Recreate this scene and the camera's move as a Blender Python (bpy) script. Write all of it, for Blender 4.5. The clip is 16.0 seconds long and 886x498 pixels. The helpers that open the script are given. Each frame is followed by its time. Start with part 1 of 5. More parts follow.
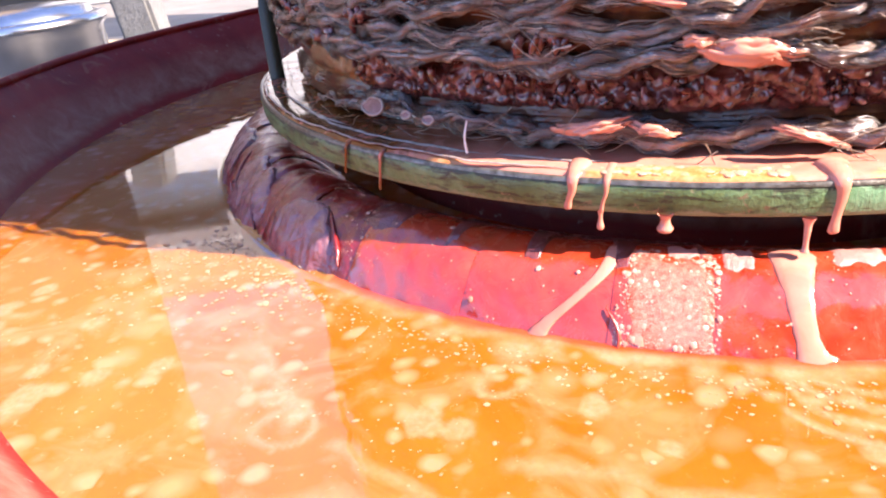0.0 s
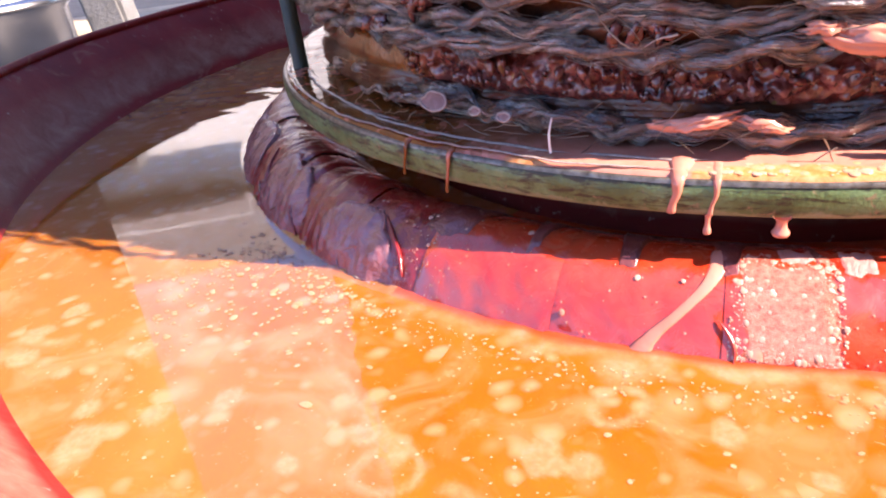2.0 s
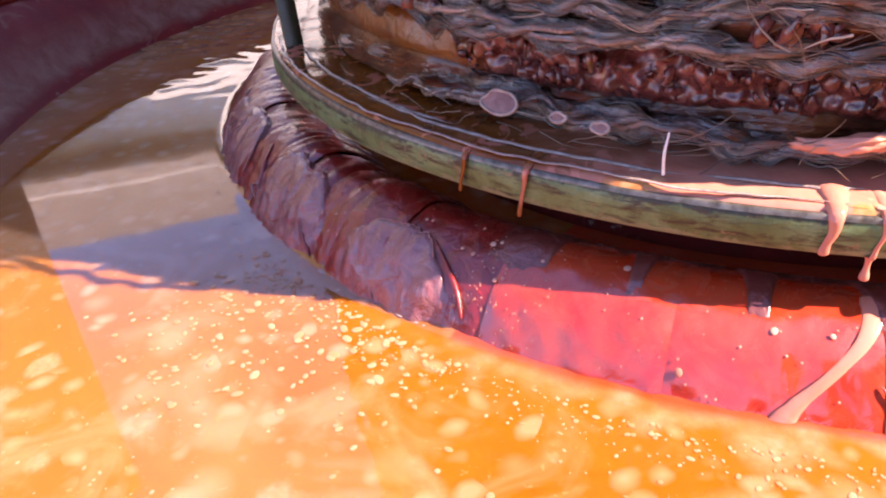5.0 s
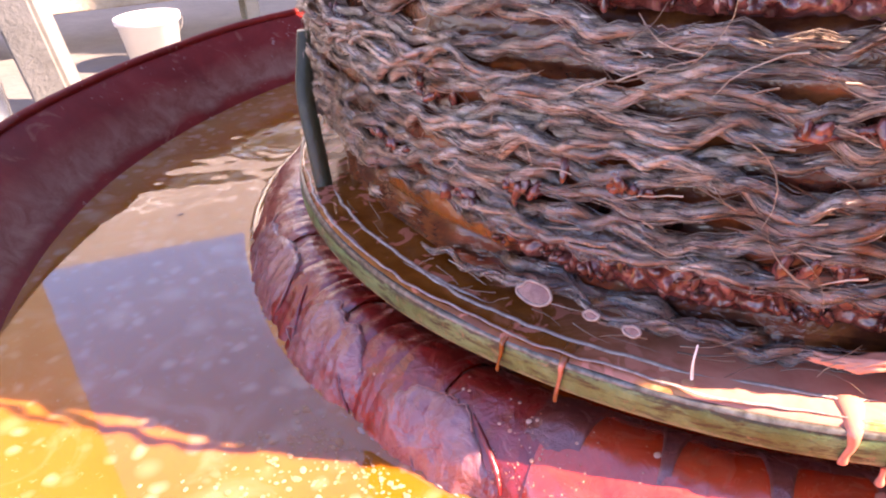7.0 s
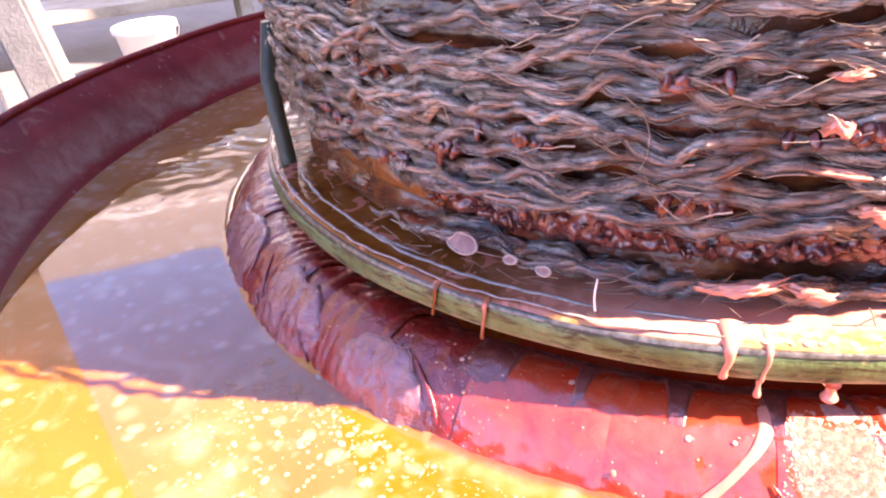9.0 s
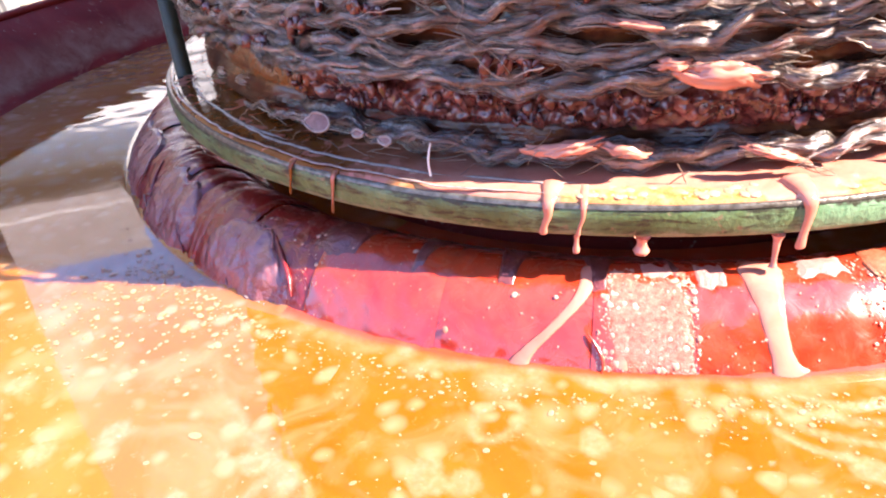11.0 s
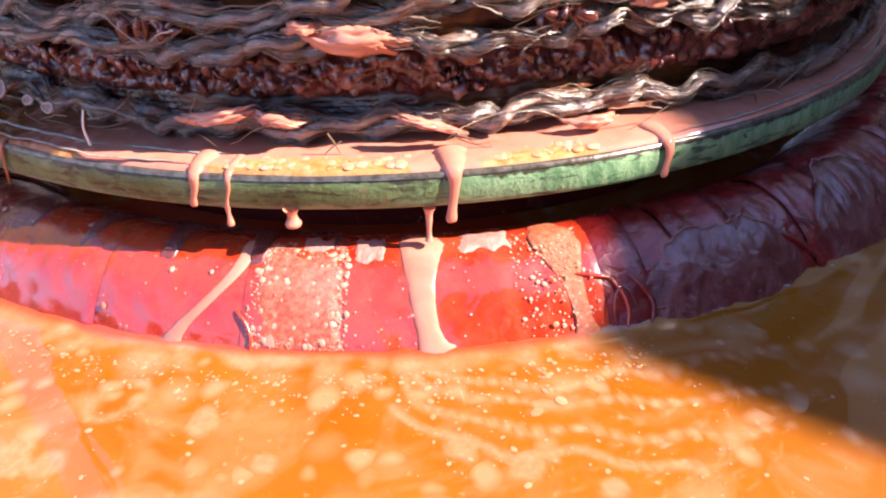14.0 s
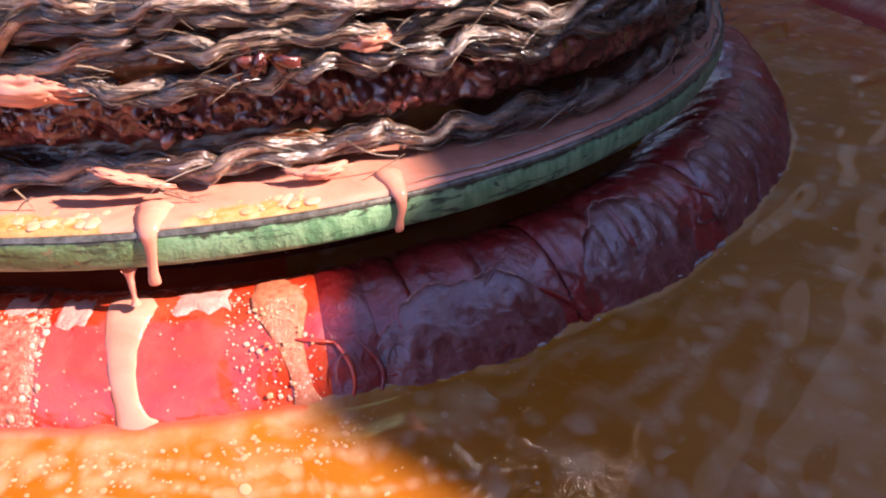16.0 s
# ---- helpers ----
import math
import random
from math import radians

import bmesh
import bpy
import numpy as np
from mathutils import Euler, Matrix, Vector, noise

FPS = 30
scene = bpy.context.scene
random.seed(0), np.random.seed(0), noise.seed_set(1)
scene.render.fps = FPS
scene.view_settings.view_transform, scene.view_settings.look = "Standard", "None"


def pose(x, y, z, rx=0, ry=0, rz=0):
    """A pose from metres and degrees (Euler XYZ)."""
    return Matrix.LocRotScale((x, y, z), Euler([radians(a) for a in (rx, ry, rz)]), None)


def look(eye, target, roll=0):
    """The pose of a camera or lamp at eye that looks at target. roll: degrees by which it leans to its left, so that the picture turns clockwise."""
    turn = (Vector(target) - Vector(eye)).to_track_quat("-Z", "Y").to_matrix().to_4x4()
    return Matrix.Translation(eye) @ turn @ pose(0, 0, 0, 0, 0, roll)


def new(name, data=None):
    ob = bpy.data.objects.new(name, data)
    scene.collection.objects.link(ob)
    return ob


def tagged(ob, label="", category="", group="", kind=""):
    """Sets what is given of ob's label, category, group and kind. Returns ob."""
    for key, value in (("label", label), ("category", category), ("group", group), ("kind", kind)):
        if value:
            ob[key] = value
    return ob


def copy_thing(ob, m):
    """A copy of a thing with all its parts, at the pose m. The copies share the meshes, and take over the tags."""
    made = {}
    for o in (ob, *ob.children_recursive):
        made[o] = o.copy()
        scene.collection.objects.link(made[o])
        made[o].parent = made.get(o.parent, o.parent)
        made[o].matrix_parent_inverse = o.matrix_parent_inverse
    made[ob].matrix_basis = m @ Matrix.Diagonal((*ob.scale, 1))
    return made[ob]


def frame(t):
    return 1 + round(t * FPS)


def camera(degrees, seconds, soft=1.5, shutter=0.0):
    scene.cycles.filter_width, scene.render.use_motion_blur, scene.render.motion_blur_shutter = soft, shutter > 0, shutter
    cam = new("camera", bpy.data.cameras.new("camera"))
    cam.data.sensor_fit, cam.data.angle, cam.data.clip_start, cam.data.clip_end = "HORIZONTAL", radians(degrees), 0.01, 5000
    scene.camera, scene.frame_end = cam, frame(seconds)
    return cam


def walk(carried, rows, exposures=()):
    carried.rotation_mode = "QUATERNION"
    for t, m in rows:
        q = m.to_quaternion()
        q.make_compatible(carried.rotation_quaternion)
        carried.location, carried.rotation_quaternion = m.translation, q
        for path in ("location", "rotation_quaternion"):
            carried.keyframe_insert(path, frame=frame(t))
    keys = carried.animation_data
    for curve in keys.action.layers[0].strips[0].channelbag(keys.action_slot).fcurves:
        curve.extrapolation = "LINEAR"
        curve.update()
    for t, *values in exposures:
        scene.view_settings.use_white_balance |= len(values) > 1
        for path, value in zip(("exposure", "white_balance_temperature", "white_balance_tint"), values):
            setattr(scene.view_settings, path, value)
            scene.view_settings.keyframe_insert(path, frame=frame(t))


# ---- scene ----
cam = camera(62.43, 16.0, soft=2.1)
# seconds, eye in metres, Euler angles in degrees; the press axis is x = y = 0, the plate's top is z = 0
ROWS = [
    (0, -0.1331, -0.4521, 0.0857, 64.13, 5.03, 0.67),
    (0.5, -0.1435, -0.4462, 0.0927, 63.03, 5.48, 0.04),
    (1, -0.1490, -0.4378, 0.0926, 62.72, 5.84, -0.50),
    (1.5, -0.1599, -0.4322, 0.0887, 62.42, 5.34, -0.91),
    (2, -0.1700, -0.4275, 0.0898, 61.98, 5.50, -2.19),
    (2.5, -0.1772, -0.4170, 0.0865, 60.40, 5.70, -4.36),
    (3, -0.1934, -0.4085, 0.0913, 59.43, 4.84, -6.43),
    (3.5, -0.1985, -0.3967, 0.0848, 59.42, 3.66, -7.41),
    (4, -0.2043, -0.3878, 0.0828, 58.69, 3.32, -7.87),
    (4.2, -0.2098, -0.3855, 0.0841, 58.79, 2.62, -7.51),
    (6.3, -0.2087, -0.3499, 0.1188, 57.69, 4.34, -7.29),
    (6.5, -0.2153, -0.3512, 0.1279, 58.05, 3.80, -8.26),
    (7, -0.2196, -0.3543, 0.1430, 59.67, 3.12, -8.12),
    (7.5, -0.2217, -0.3572, 0.1501, 60.10, 3.33, -8.37),
    (8, -0.2168, -0.3639, 0.1493, 60.23, 3.97, -8.12),
    (8.5, -0.2130, -0.3788, 0.1447, 60.17, 4.30, -8.27),
    (9, -0.2009, -0.3903, 0.1417, 59.84, 4.51, -8.47),
    (9.2, -0.1967, -0.3934, 0.1400, 59.60, 4.45, -8.63),
    (11.3, -0.1533, -0.4293, 0.1044, 59.51, 3.53, -9.39),
    (11.5, -0.1476, -0.4291, 0.1050, 58.75, 3.51, -9.57),
    (12, -0.1267, -0.4322, 0.0968, 59.13, 3.21, -9.49),
    (12.5, -0.1145, -0.4375, 0.0894, 59.90, 2.35, -9.90),
    (13, -0.1000, -0.4386, 0.0937, 58.34, 2.34, -10.18),
    (13.5, -0.0832, -0.4388, 0.0949, 57.62, 2.24, -10.61),
    (14, -0.0642, -0.4401, 0.0946, 58.07, 2.01, -11.55),
    (14.5, -0.0421, -0.4327, 0.0909, 57.33, 2.23, -12.51),
    (15, -0.0178, -0.4288, 0.0942, 56.98, 1.95, -13.07),
    (15.5, 0.0011, -0.4293, 0.1038, 56.47, 1.62, -12.76),
    (16, 0.0175, -0.4294, 0.1020, 56.65, 1.47, -12.80),
]
EXPOSURES = [(0.0, 2.18, 7050, 27), (1.5, 2.05, 7250, 30), (4.2, 2.05, 7550, 37), (6.3, 2.46, 8750, 40), (7.5, 2.98, 8850, 41), (8.0, 3.01, 8650, 43), (9.2, 2.95, 7850, 41), (11.3, 2.33, 7050, 25), (12.5, 2.03, 7150, 24), (14.0, 1.85, 7350, 28), (16.0, 1.79, 7350, 32)]
walk(cam, [(r[0], pose(*r[1:])) for r in ROWS], EXPOSURES)

# ---- world and sun ----
SUN = Vector((1.222, -0.446, 1.0)).normalized()
world = bpy.data.worlds.new("sky")
scene.world = world
world.use_nodes = True
wn = world.node_tree.nodes
sky = wn.new("ShaderNodeTexSky")
sky.sky_type = "NISHITA"
sky.sun_disc = False
sky.dust_density = 0.1
sky.ozone_density = 4.0
sky.sun_elevation = math.asin(SUN.z)
sky.sun_rotation = math.atan2(SUN.x, SUN.y)
wn["Background"].inputs["Strength"].default_value = 0.13
deep = wn.new("ShaderNodeMix")
deep.data_type, deep.blend_type = "RGBA", "MULTIPLY"
deep.inputs["Factor"].default_value = 1.0
deep.inputs["B"].default_value = (0.85, 0.94, 1.09, 1)
world.node_tree.links.new(sky.outputs[0], deep.inputs["A"])
world.node_tree.links.new(deep.outputs["Result"], wn["Background"].inputs["Color"])
sun_data = bpy.data.lights.new("sun", "SUN")
sun_data.energy = 5.0
sun_data.angle = radians(0.53)
sun_data.color = (1.0, 0.95, 0.87)
sun = new("sun", sun_data)
sun.matrix_world = look(SUN * 20, (0, 0, 0))


# ---- materials ----
class Mat:
    """A small helper round a Principled node material."""

    def __init__(self, name, rough=0.5, metal=0.0, coat=0.0, ior=1.45):
        self.m = bpy.data.materials.new(name)
        self.m.use_nodes = True
        self.t = self.m.node_tree
        self.b = self.t.nodes["Principled BSDF"]
        self.b.inputs["Roughness"].default_value = rough
        self.b.inputs["Metallic"].default_value = metal
        self.b.inputs["Coat Weight"].default_value = coat
        self.b.inputs["Coat Roughness"].default_value = 0.06
        self.b.inputs["IOR"].default_value = ior
        self.pos = self.t.nodes.new("ShaderNodeNewGeometry").outputs["Position"]

    def node(self, kind, **sets):
        n = self.t.nodes.new(kind)
        for k, v in sets.items():
            n.inputs[k.replace("_", " ")].default_value = v
        return n

    def link(self, a, b):
        self.t.links.new(a, b)

    def stretched(self, sx, sy, sz):
        n = self.node("ShaderNodeMapping")
        n.inputs["Scale"].default_value = (sx, sy, sz)
        self.link(self.pos, n.inputs["Vector"])
        return n.outputs[0]

    def noise(self, scale, detail=4.0, rough=0.6, distort=0.0, vec=None):
        n = self.node("ShaderNodeTexNoise", Scale=scale, Detail=detail, Roughness=rough, Distortion=distort)
        self.link(vec or self.pos, n.inputs["Vector"])
        return n.outputs["Fac"]

    def ramp(self, fac, stops):
        n = self.t.nodes.new("ShaderNodeValToRGB")
        el = n.color_ramp.elements
        while len(el) < len(stops):
            el.new(0.5)
        for e, (p, c) in zip(el, stops):
            e.position = p
            e.color = (*c, 1) if len(c) == 3 else c
        self.link(fac, n.inputs["Fac"])
        return n.outputs["Color"]

    def grey(self, fac, lo, hi):
        n = self.node("ShaderNodeMapRange")
        n.inputs["From Min"].default_value, n.inputs["From Max"].default_value = lo, hi
        self.link(fac, n.inputs["Value"])
        return n.outputs[0]

    def mix(self, fac, a, b):
        n = self.t.nodes.new("ShaderNodeMix")
        n.data_type = "RGBA"
        for sock, v in ((n.inputs["Factor"], fac), (n.inputs["A"], a), (n.inputs["B"], b)):
            if isinstance(v, (float, int)):
                sock.default_value = v
            elif isinstance(v, tuple):
                sock.default_value = (*v, 1)
            else:
                self.link(v, sock)
        return n.outputs["Result"]

    def island(self):
        return self.t.nodes.new("ShaderNodeNewGeometry").outputs["Random Per Island"]

    def object_random(self):
        return self.t.nodes.new("ShaderNodeObjectInfo").outputs["Random"]

    def color(self, c):
        if isinstance(c, tuple):
            self.b.inputs["Base Color"].default_value = (*c, 1)
        else:
            self.link(c, self.b.inputs["Base Color"])
        return self

    def rough(self, fac, lo, hi):
        n = self.node("ShaderNodeMapRange")
        n.inputs["To Min"].default_value, n.inputs["To Max"].default_value = lo, hi
        self.link(fac, n.inputs["Value"])
        self.link(n.outputs[0], self.b.inputs["Roughness"])
        return self

    def bump(self, fac, distance, strength=0.6):
        n = self.node("ShaderNodeBump", Strength=strength, Distance=distance)
        self.link(fac, n.inputs["Height"])
        self.link(n.outputs[0], self.b.inputs["Normal"])
        if self.b.inputs["Coat Weight"].default_value > 0:
            self.link(n.outputs[0], self.b.inputs["Coat Normal"])
        return self


def make_oil():
    m = Mat("oil_emulsion", 0.06, coat=1.0, ior=1.2)
    m.b.inputs["Coat IOR"].default_value = 1.68
    m.b.inputs["Coat Roughness"].default_value = 0.02
    m.b.inputs["Subsurface Weight"].default_value = 0.35
    m.b.inputs["Subsurface Radius"].default_value = (1.0, 0.42, 0.10)
    m.b.inputs["Subsurface Scale"].default_value = 0.022
    big = m.noise(9, 3, 0.55, 1.6)
    swirl = m.noise(30, 4, 0.55, 1.1)
    fine = m.noise(330, 3, 0.6, 0.5)
    spots = []
    for scale, edge in ((48, 0.42), (105, 0.50)):
        warp = m.t.nodes.new("ShaderNodeVectorMath")
        warp.operation = "MULTIPLY_ADD"
        nz = m.node("ShaderNodeTexNoise", Scale=scale * 0.5, Detail=2.0)
        m.link(m.pos, nz.inputs["Vector"])
        m.link(nz.outputs["Color"], warp.inputs[0])
        warp.inputs[1].default_value = (0.010, 0.010, 0)
        m.link(m.pos, warp.inputs[2])
        vor = m.node("ShaderNodeTexVoronoi", Scale=float(scale), Randomness=1.0)
        m.link(warp.outputs[0], vor.inputs["Vector"])
        sep = m.t.nodes.new("ShaderNodeSeparateColor")
        m.link(vor.outputs["Color"], sep.inputs[0])
        size = m.node("ShaderNodeMath")
        size.operation = "MULTIPLY"
        size.inputs[1].default_value = edge
        m.link(sep.outputs[0], size.inputs[0])
        d = m.node("ShaderNodeMath")
        d.operation = "SUBTRACT"
        m.link(size.outputs[0], d.inputs[0])
        m.link(vor.outputs["Distance"], d.inputs[1])
        spots.append(m.grey(d.outputs[0], -0.06, 0.24))
    base = m.ramp(big, [(0.3, (0.295, 0.083, 0.006)), (0.55, (0.335, 0.106, 0.011)), (0.75, (0.365, 0.130, 0.022))])
    foam = m.mix(m.grey(swirl, 0.50, 0.70), base, (0.38, 0.160, 0.062))
    foam = m.mix(spots[0], foam, (0.395, 0.185, 0.080))
    foam = m.mix(spots[1], foam, (0.42, 0.205, 0.102))
    m.color(m.mix(m.grey(fine, 0.64, 0.8), foam, (0.39, 0.21, 0.09)))
    drift = m.t.nodes.new("ShaderNodeAttribute")
    drift.attribute_name = "foam"
    grain = m.mix(m.grey(m.noise(420, 3, 0.6), 0.35, 0.65), (0.40, 0.185, 0.090), (0.455, 0.24, 0.140))
    old = m.b.inputs["Base Color"].links[0].from_socket
    m.color(m.mix(drift.outputs["Fac"], old, grain))
    fringe = m.t.nodes.new("ShaderNodeAttribute")
    fringe.attribute_name = "fringe"
    m.color(m.mix(fringe.outputs["Fac"], m.b.inputs["Base Color"].links[0].from_socket, (0.50, 0.045, 0.010)))
    n = m.noise(16, 3, 0.5, 0.8)
    return m.bump(n, 0.0012, 0.025).m


def make_film():
    m = Mat("pink_oil_film", 0.10, coat=0.15, ior=1.47)
    m.b.inputs["Coat Roughness"].default_value = 0.03
    a = m.noise(55, 4, 0.6, 1.0)
    c = m.ramp(a, [(0.3, (0.50, 0.17, 0.11)), (0.5, (0.57, 0.22, 0.15)), (0.75, (0.61, 0.27, 0.19))])
    # towards the tab the foam thins out to clear brown oil
    sep = m.t.nodes.new("ShaderNodeSeparateXYZ")
    m.link(m.pos, sep.inputs[0])
    w = m.node("ShaderNodeMath")
    w.operation = "MULTIPLY_ADD"
    w.inputs[1].default_value = 0.10
    m.link(m.noise(30, 4, 0.6, 1.0), w.inputs[0])
    m.link(sep.outputs["X"], w.inputs[2])
    clear = m.ramp(m.noise(70, 4), [(0.35, (0.13, 0.034, 0.005)), (0.65, (0.22, 0.068, 0.012)), (0.8, (0.30, 0.100, 0.04))])
    clear = m.mix(m.grey(m.noise(95, 3, 0.5, 1.0), 0.57, 0.61), clear, (0.46, 0.15, 0.095))
    c = m.mix(m.grey(w.outputs[0], -0.125, -0.085), clear, c)
    zone = m.t.nodes.new("ShaderNodeAttribute")
    zone.attribute_name = "foam"
    gold = m.ramp(m.noise(260, 4, 0.6, 0.6), [(0.3, (0.40, 0.13, 0.030)), (0.5, (0.52, 0.23, 0.08)), (0.7, (0.58, 0.30, 0.15))])
    return m.color(m.mix(zone.outputs["Fac"], c, gold)).bump(m.noise(90, 3), 0.0008, 0.3).m


def make_foam(name, a, b):
    m = Mat(name, 0.16, ior=1.4)
    return m.color(m.mix(m.island(), a, b)).bump(m.noise(700, 2), 0.0003, 0.3).m


def make_red():
    m = Mat("wet_red_plastic", 0.2, coat=1.0, ior=1.6)
    m.b.inputs["Coat IOR"].default_value = 1.65
    m.b.inputs["Coat Roughness"].default_value = 0.035
    a = m.noise(45, 5, 0.6, 0.6)
    blotch = m.noise(120, 4, 0.65, 1.2)
    c = m.ramp(a, [(0.3, (0.40, 0.010, 0.003)), (0.55, (0.54, 0.036, 0.008)), (0.8, (0.57, 0.070, 0.022))])
    c = m.mix(m.grey(blotch, 0.58, 0.76), c, (0.50, 0.105, 0.055))
    haze = m.grey(m.noise(38, 5, 0.65, 1.5), 0.45, 0.55)
    hz = m.node("ShaderNodeMath")
    hz.operation = "MULTIPLY"
    hz.inputs[1].default_value = 0.36
    m.link(haze, hz.inputs[0])
    c = m.mix(hz.outputs[0], c, (0.43, 0.085, 0.045))
    r = m.node("ShaderNodeMath")
    r.operation = "MULTIPLY"
    r.inputs[1].default_value = 0.35
    m.link(m.object_random(), r.inputs[0])
    c = m.mix(r.outputs[0], c, (0.50, 0.036, 0.012))
    m.color(c).rough(blotch, 0.12, 0.4)
    cr = m.node("ShaderNodeMapRange")
    cr.inputs["From Min"].default_value, cr.inputs["From Max"].default_value = 0.45, 0.62
    cr.inputs["To Min"].default_value, cr.inputs["To Max"].default_value = 0.03, 0.22
    m.link(m.noise(60, 4, 0.65, 1.0), cr.inputs["Value"])
    m.link(cr.outputs[0], m.b.inputs["Coat Roughness"])
    return m.bump(m.noise(110, 3, 0.5, 1.2), 0.0014, 0.20).m


def make_green():
    m = Mat("worn_green_paint", 0.45, coat=0.1)
    paint = m.noise(34, 6, 0.7, 0.8)
    streak = m.noise(1.0, 6, 0.7, 0.6, m.stretched(75, 75, 420))
    chip = m.noise(190, 5, 0.7, 0.5)
    c = m.ramp(paint, [(0.28, (0.035, 0.060, 0.020)), (0.45, (0.085, 0.14, 0.045)), (0.6, (0.13, 0.22, 0.09)), (0.8, (0.22, 0.33, 0.15))])
    c = m.mix(m.grey(streak, 0.49, 0.62), c, (0.030, 0.026, 0.014))
    c = m.mix(m.grey(chip, 0.59, 0.66), c, (0.22, 0.17, 0.09))
    sep = m.t.nodes.new("ShaderNodeSeparateXYZ")
    m.link(m.pos, sep.inputs[0])
    worn = m.node("ShaderNodeMath")
    worn.operation = "MULTIPLY_ADD"
    worn.inputs[1].default_value = 0.0075
    m.link(m.noise(130, 5, 0.65, 0.4), worn.inputs[0])
    m.link(sep.outputs["Z"], worn.inputs[2])
    c = m.mix(m.grey(worn.outputs[0], -0.0052, -0.0064), c, (0.20, 0.23, 0.12))
    # brighter green for the sunlit right, olive left for the shaded side, painted by x
    sunlit_green = m.mix(m.grey(m.noise(1.0, 5, 0.65, 0.4, m.stretched(240, 240, 55)), 0.42, 0.60), (0.19, 0.35, 0.19), (0.085, 0.215, 0.105))
    sunlit_green = m.mix(m.grey(m.noise(1.0, 6, 0.7, 0.8, m.stretched(70, 70, 300)), 0.56, 0.62), sunlit_green, (0.030, 0.060, 0.036))
    side = m.node("ShaderNodeMath")
    side.operation = "MULTIPLY_ADD"
    side.inputs[1].default_value = 0.08
    m.link(m.noise(45, 5, 0.7), side.inputs[0])
    m.link(sep.outputs["X"], side.inputs[2])
    c = m.mix(m.grey(side.outputs[0], -0.01, 0.03), c, sunlit_green)
    c = m.mix(m.grey(worn.outputs[0], 0.0014, 0.0022), c, (0.035, 0.040, 0.020))
    m.color(c).rough(chip, 0.25, 0.6)
    return m.bump(m.noise(240, 5, 0.65), 0.0012, 0.6).m


def make_steel_edge():
    m = Mat("bare_wet_steel", 0.3, metal=0.55)
    a = m.noise(300, 4, 0.6)
    return m.color(m.ramp(a, [(0.35, (0.09, 0.080, 0.060)), (0.55, (0.18, 0.165, 0.135)), (0.75, (0.24, 0.235, 0.20))])).bump(a, 0.0006).m


def make_fibre():
    m = Mat("wet_rope_fibre", 0.3, coat=1.0, ior=1.5)
    m.b.inputs["Coat IOR"].default_value = 2.3
    gloss = m.node("ShaderNodeMapRange")
    gloss.inputs["From Min"].default_value, gloss.inputs["From Max"].default_value = 0.40, 0.60
    gloss.inputs["To Min"].default_value, gloss.inputs["To Max"].default_value = 0.10, 0.36
    m.link(m.noise(130, 4, 0.6), gloss.inputs["Value"])
    m.link(gloss.outputs[0], m.b.inputs["Coat Roughness"])
    m.link(m.grey(m.noise(85, 4, 0.65, 0.6), 0.42, 0.57), m.b.inputs["Coat Weight"])
    big = m.noise(20, 4, 0.6, 0.8)
    wet = m.noise(34, 4, 0.6, 0.5)
    fine = m.noise(1.0, 4, 0.6, 0.3, m.stretched(110, 110, 2400))
    strands = m.noise(1.0, 3, 0.6, 0.8, m.stretched(150, 150, 1500))
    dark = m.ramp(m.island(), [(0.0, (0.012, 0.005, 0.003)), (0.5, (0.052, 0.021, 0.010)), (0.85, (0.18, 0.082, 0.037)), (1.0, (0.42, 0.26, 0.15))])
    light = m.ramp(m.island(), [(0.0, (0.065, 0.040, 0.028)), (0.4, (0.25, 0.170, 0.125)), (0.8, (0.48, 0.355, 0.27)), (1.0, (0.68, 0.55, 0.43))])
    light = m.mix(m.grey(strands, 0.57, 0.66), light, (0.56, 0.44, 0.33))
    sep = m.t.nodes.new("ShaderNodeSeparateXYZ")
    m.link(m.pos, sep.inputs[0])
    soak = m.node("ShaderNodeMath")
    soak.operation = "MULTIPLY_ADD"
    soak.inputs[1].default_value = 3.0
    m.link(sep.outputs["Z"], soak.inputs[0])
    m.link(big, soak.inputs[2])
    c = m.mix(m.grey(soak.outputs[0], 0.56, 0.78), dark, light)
    shine = m.node("ShaderNodeMath")
    shine.operation = "MAXIMUM"
    m.link(m.b.inputs["Coat Weight"].links[0].from_socket, shine.inputs[0])
    m.link(m.grey(soak.outputs[0], 0.70, 0.58), shine.inputs[1])
    m.link(shine.outputs[0], m.b.inputs["Coat Weight"])
    c = m.mix(m.grey(wet, 0.57, 0.68), c, (0.17, 0.050, 0.014))
    c = m.mix(m.grey(strands, 0.46, 0.38), c, (0.012, 0.006, 0.004))
    m.color(c).rough(fine, 0.24, 0.48)
    return m.bump(fine, 0.0012, 0.6).m


def make_hair():
    m = Mat("loose_fibre", 0.35, coat=0.2)
    return m.color(m.ramp(m.island(), [(0.0, (0.05, 0.03, 0.02)), (0.6, (0.24, 0.17, 0.12)), (1.0, (0.55, 0.46, 0.36))])).m


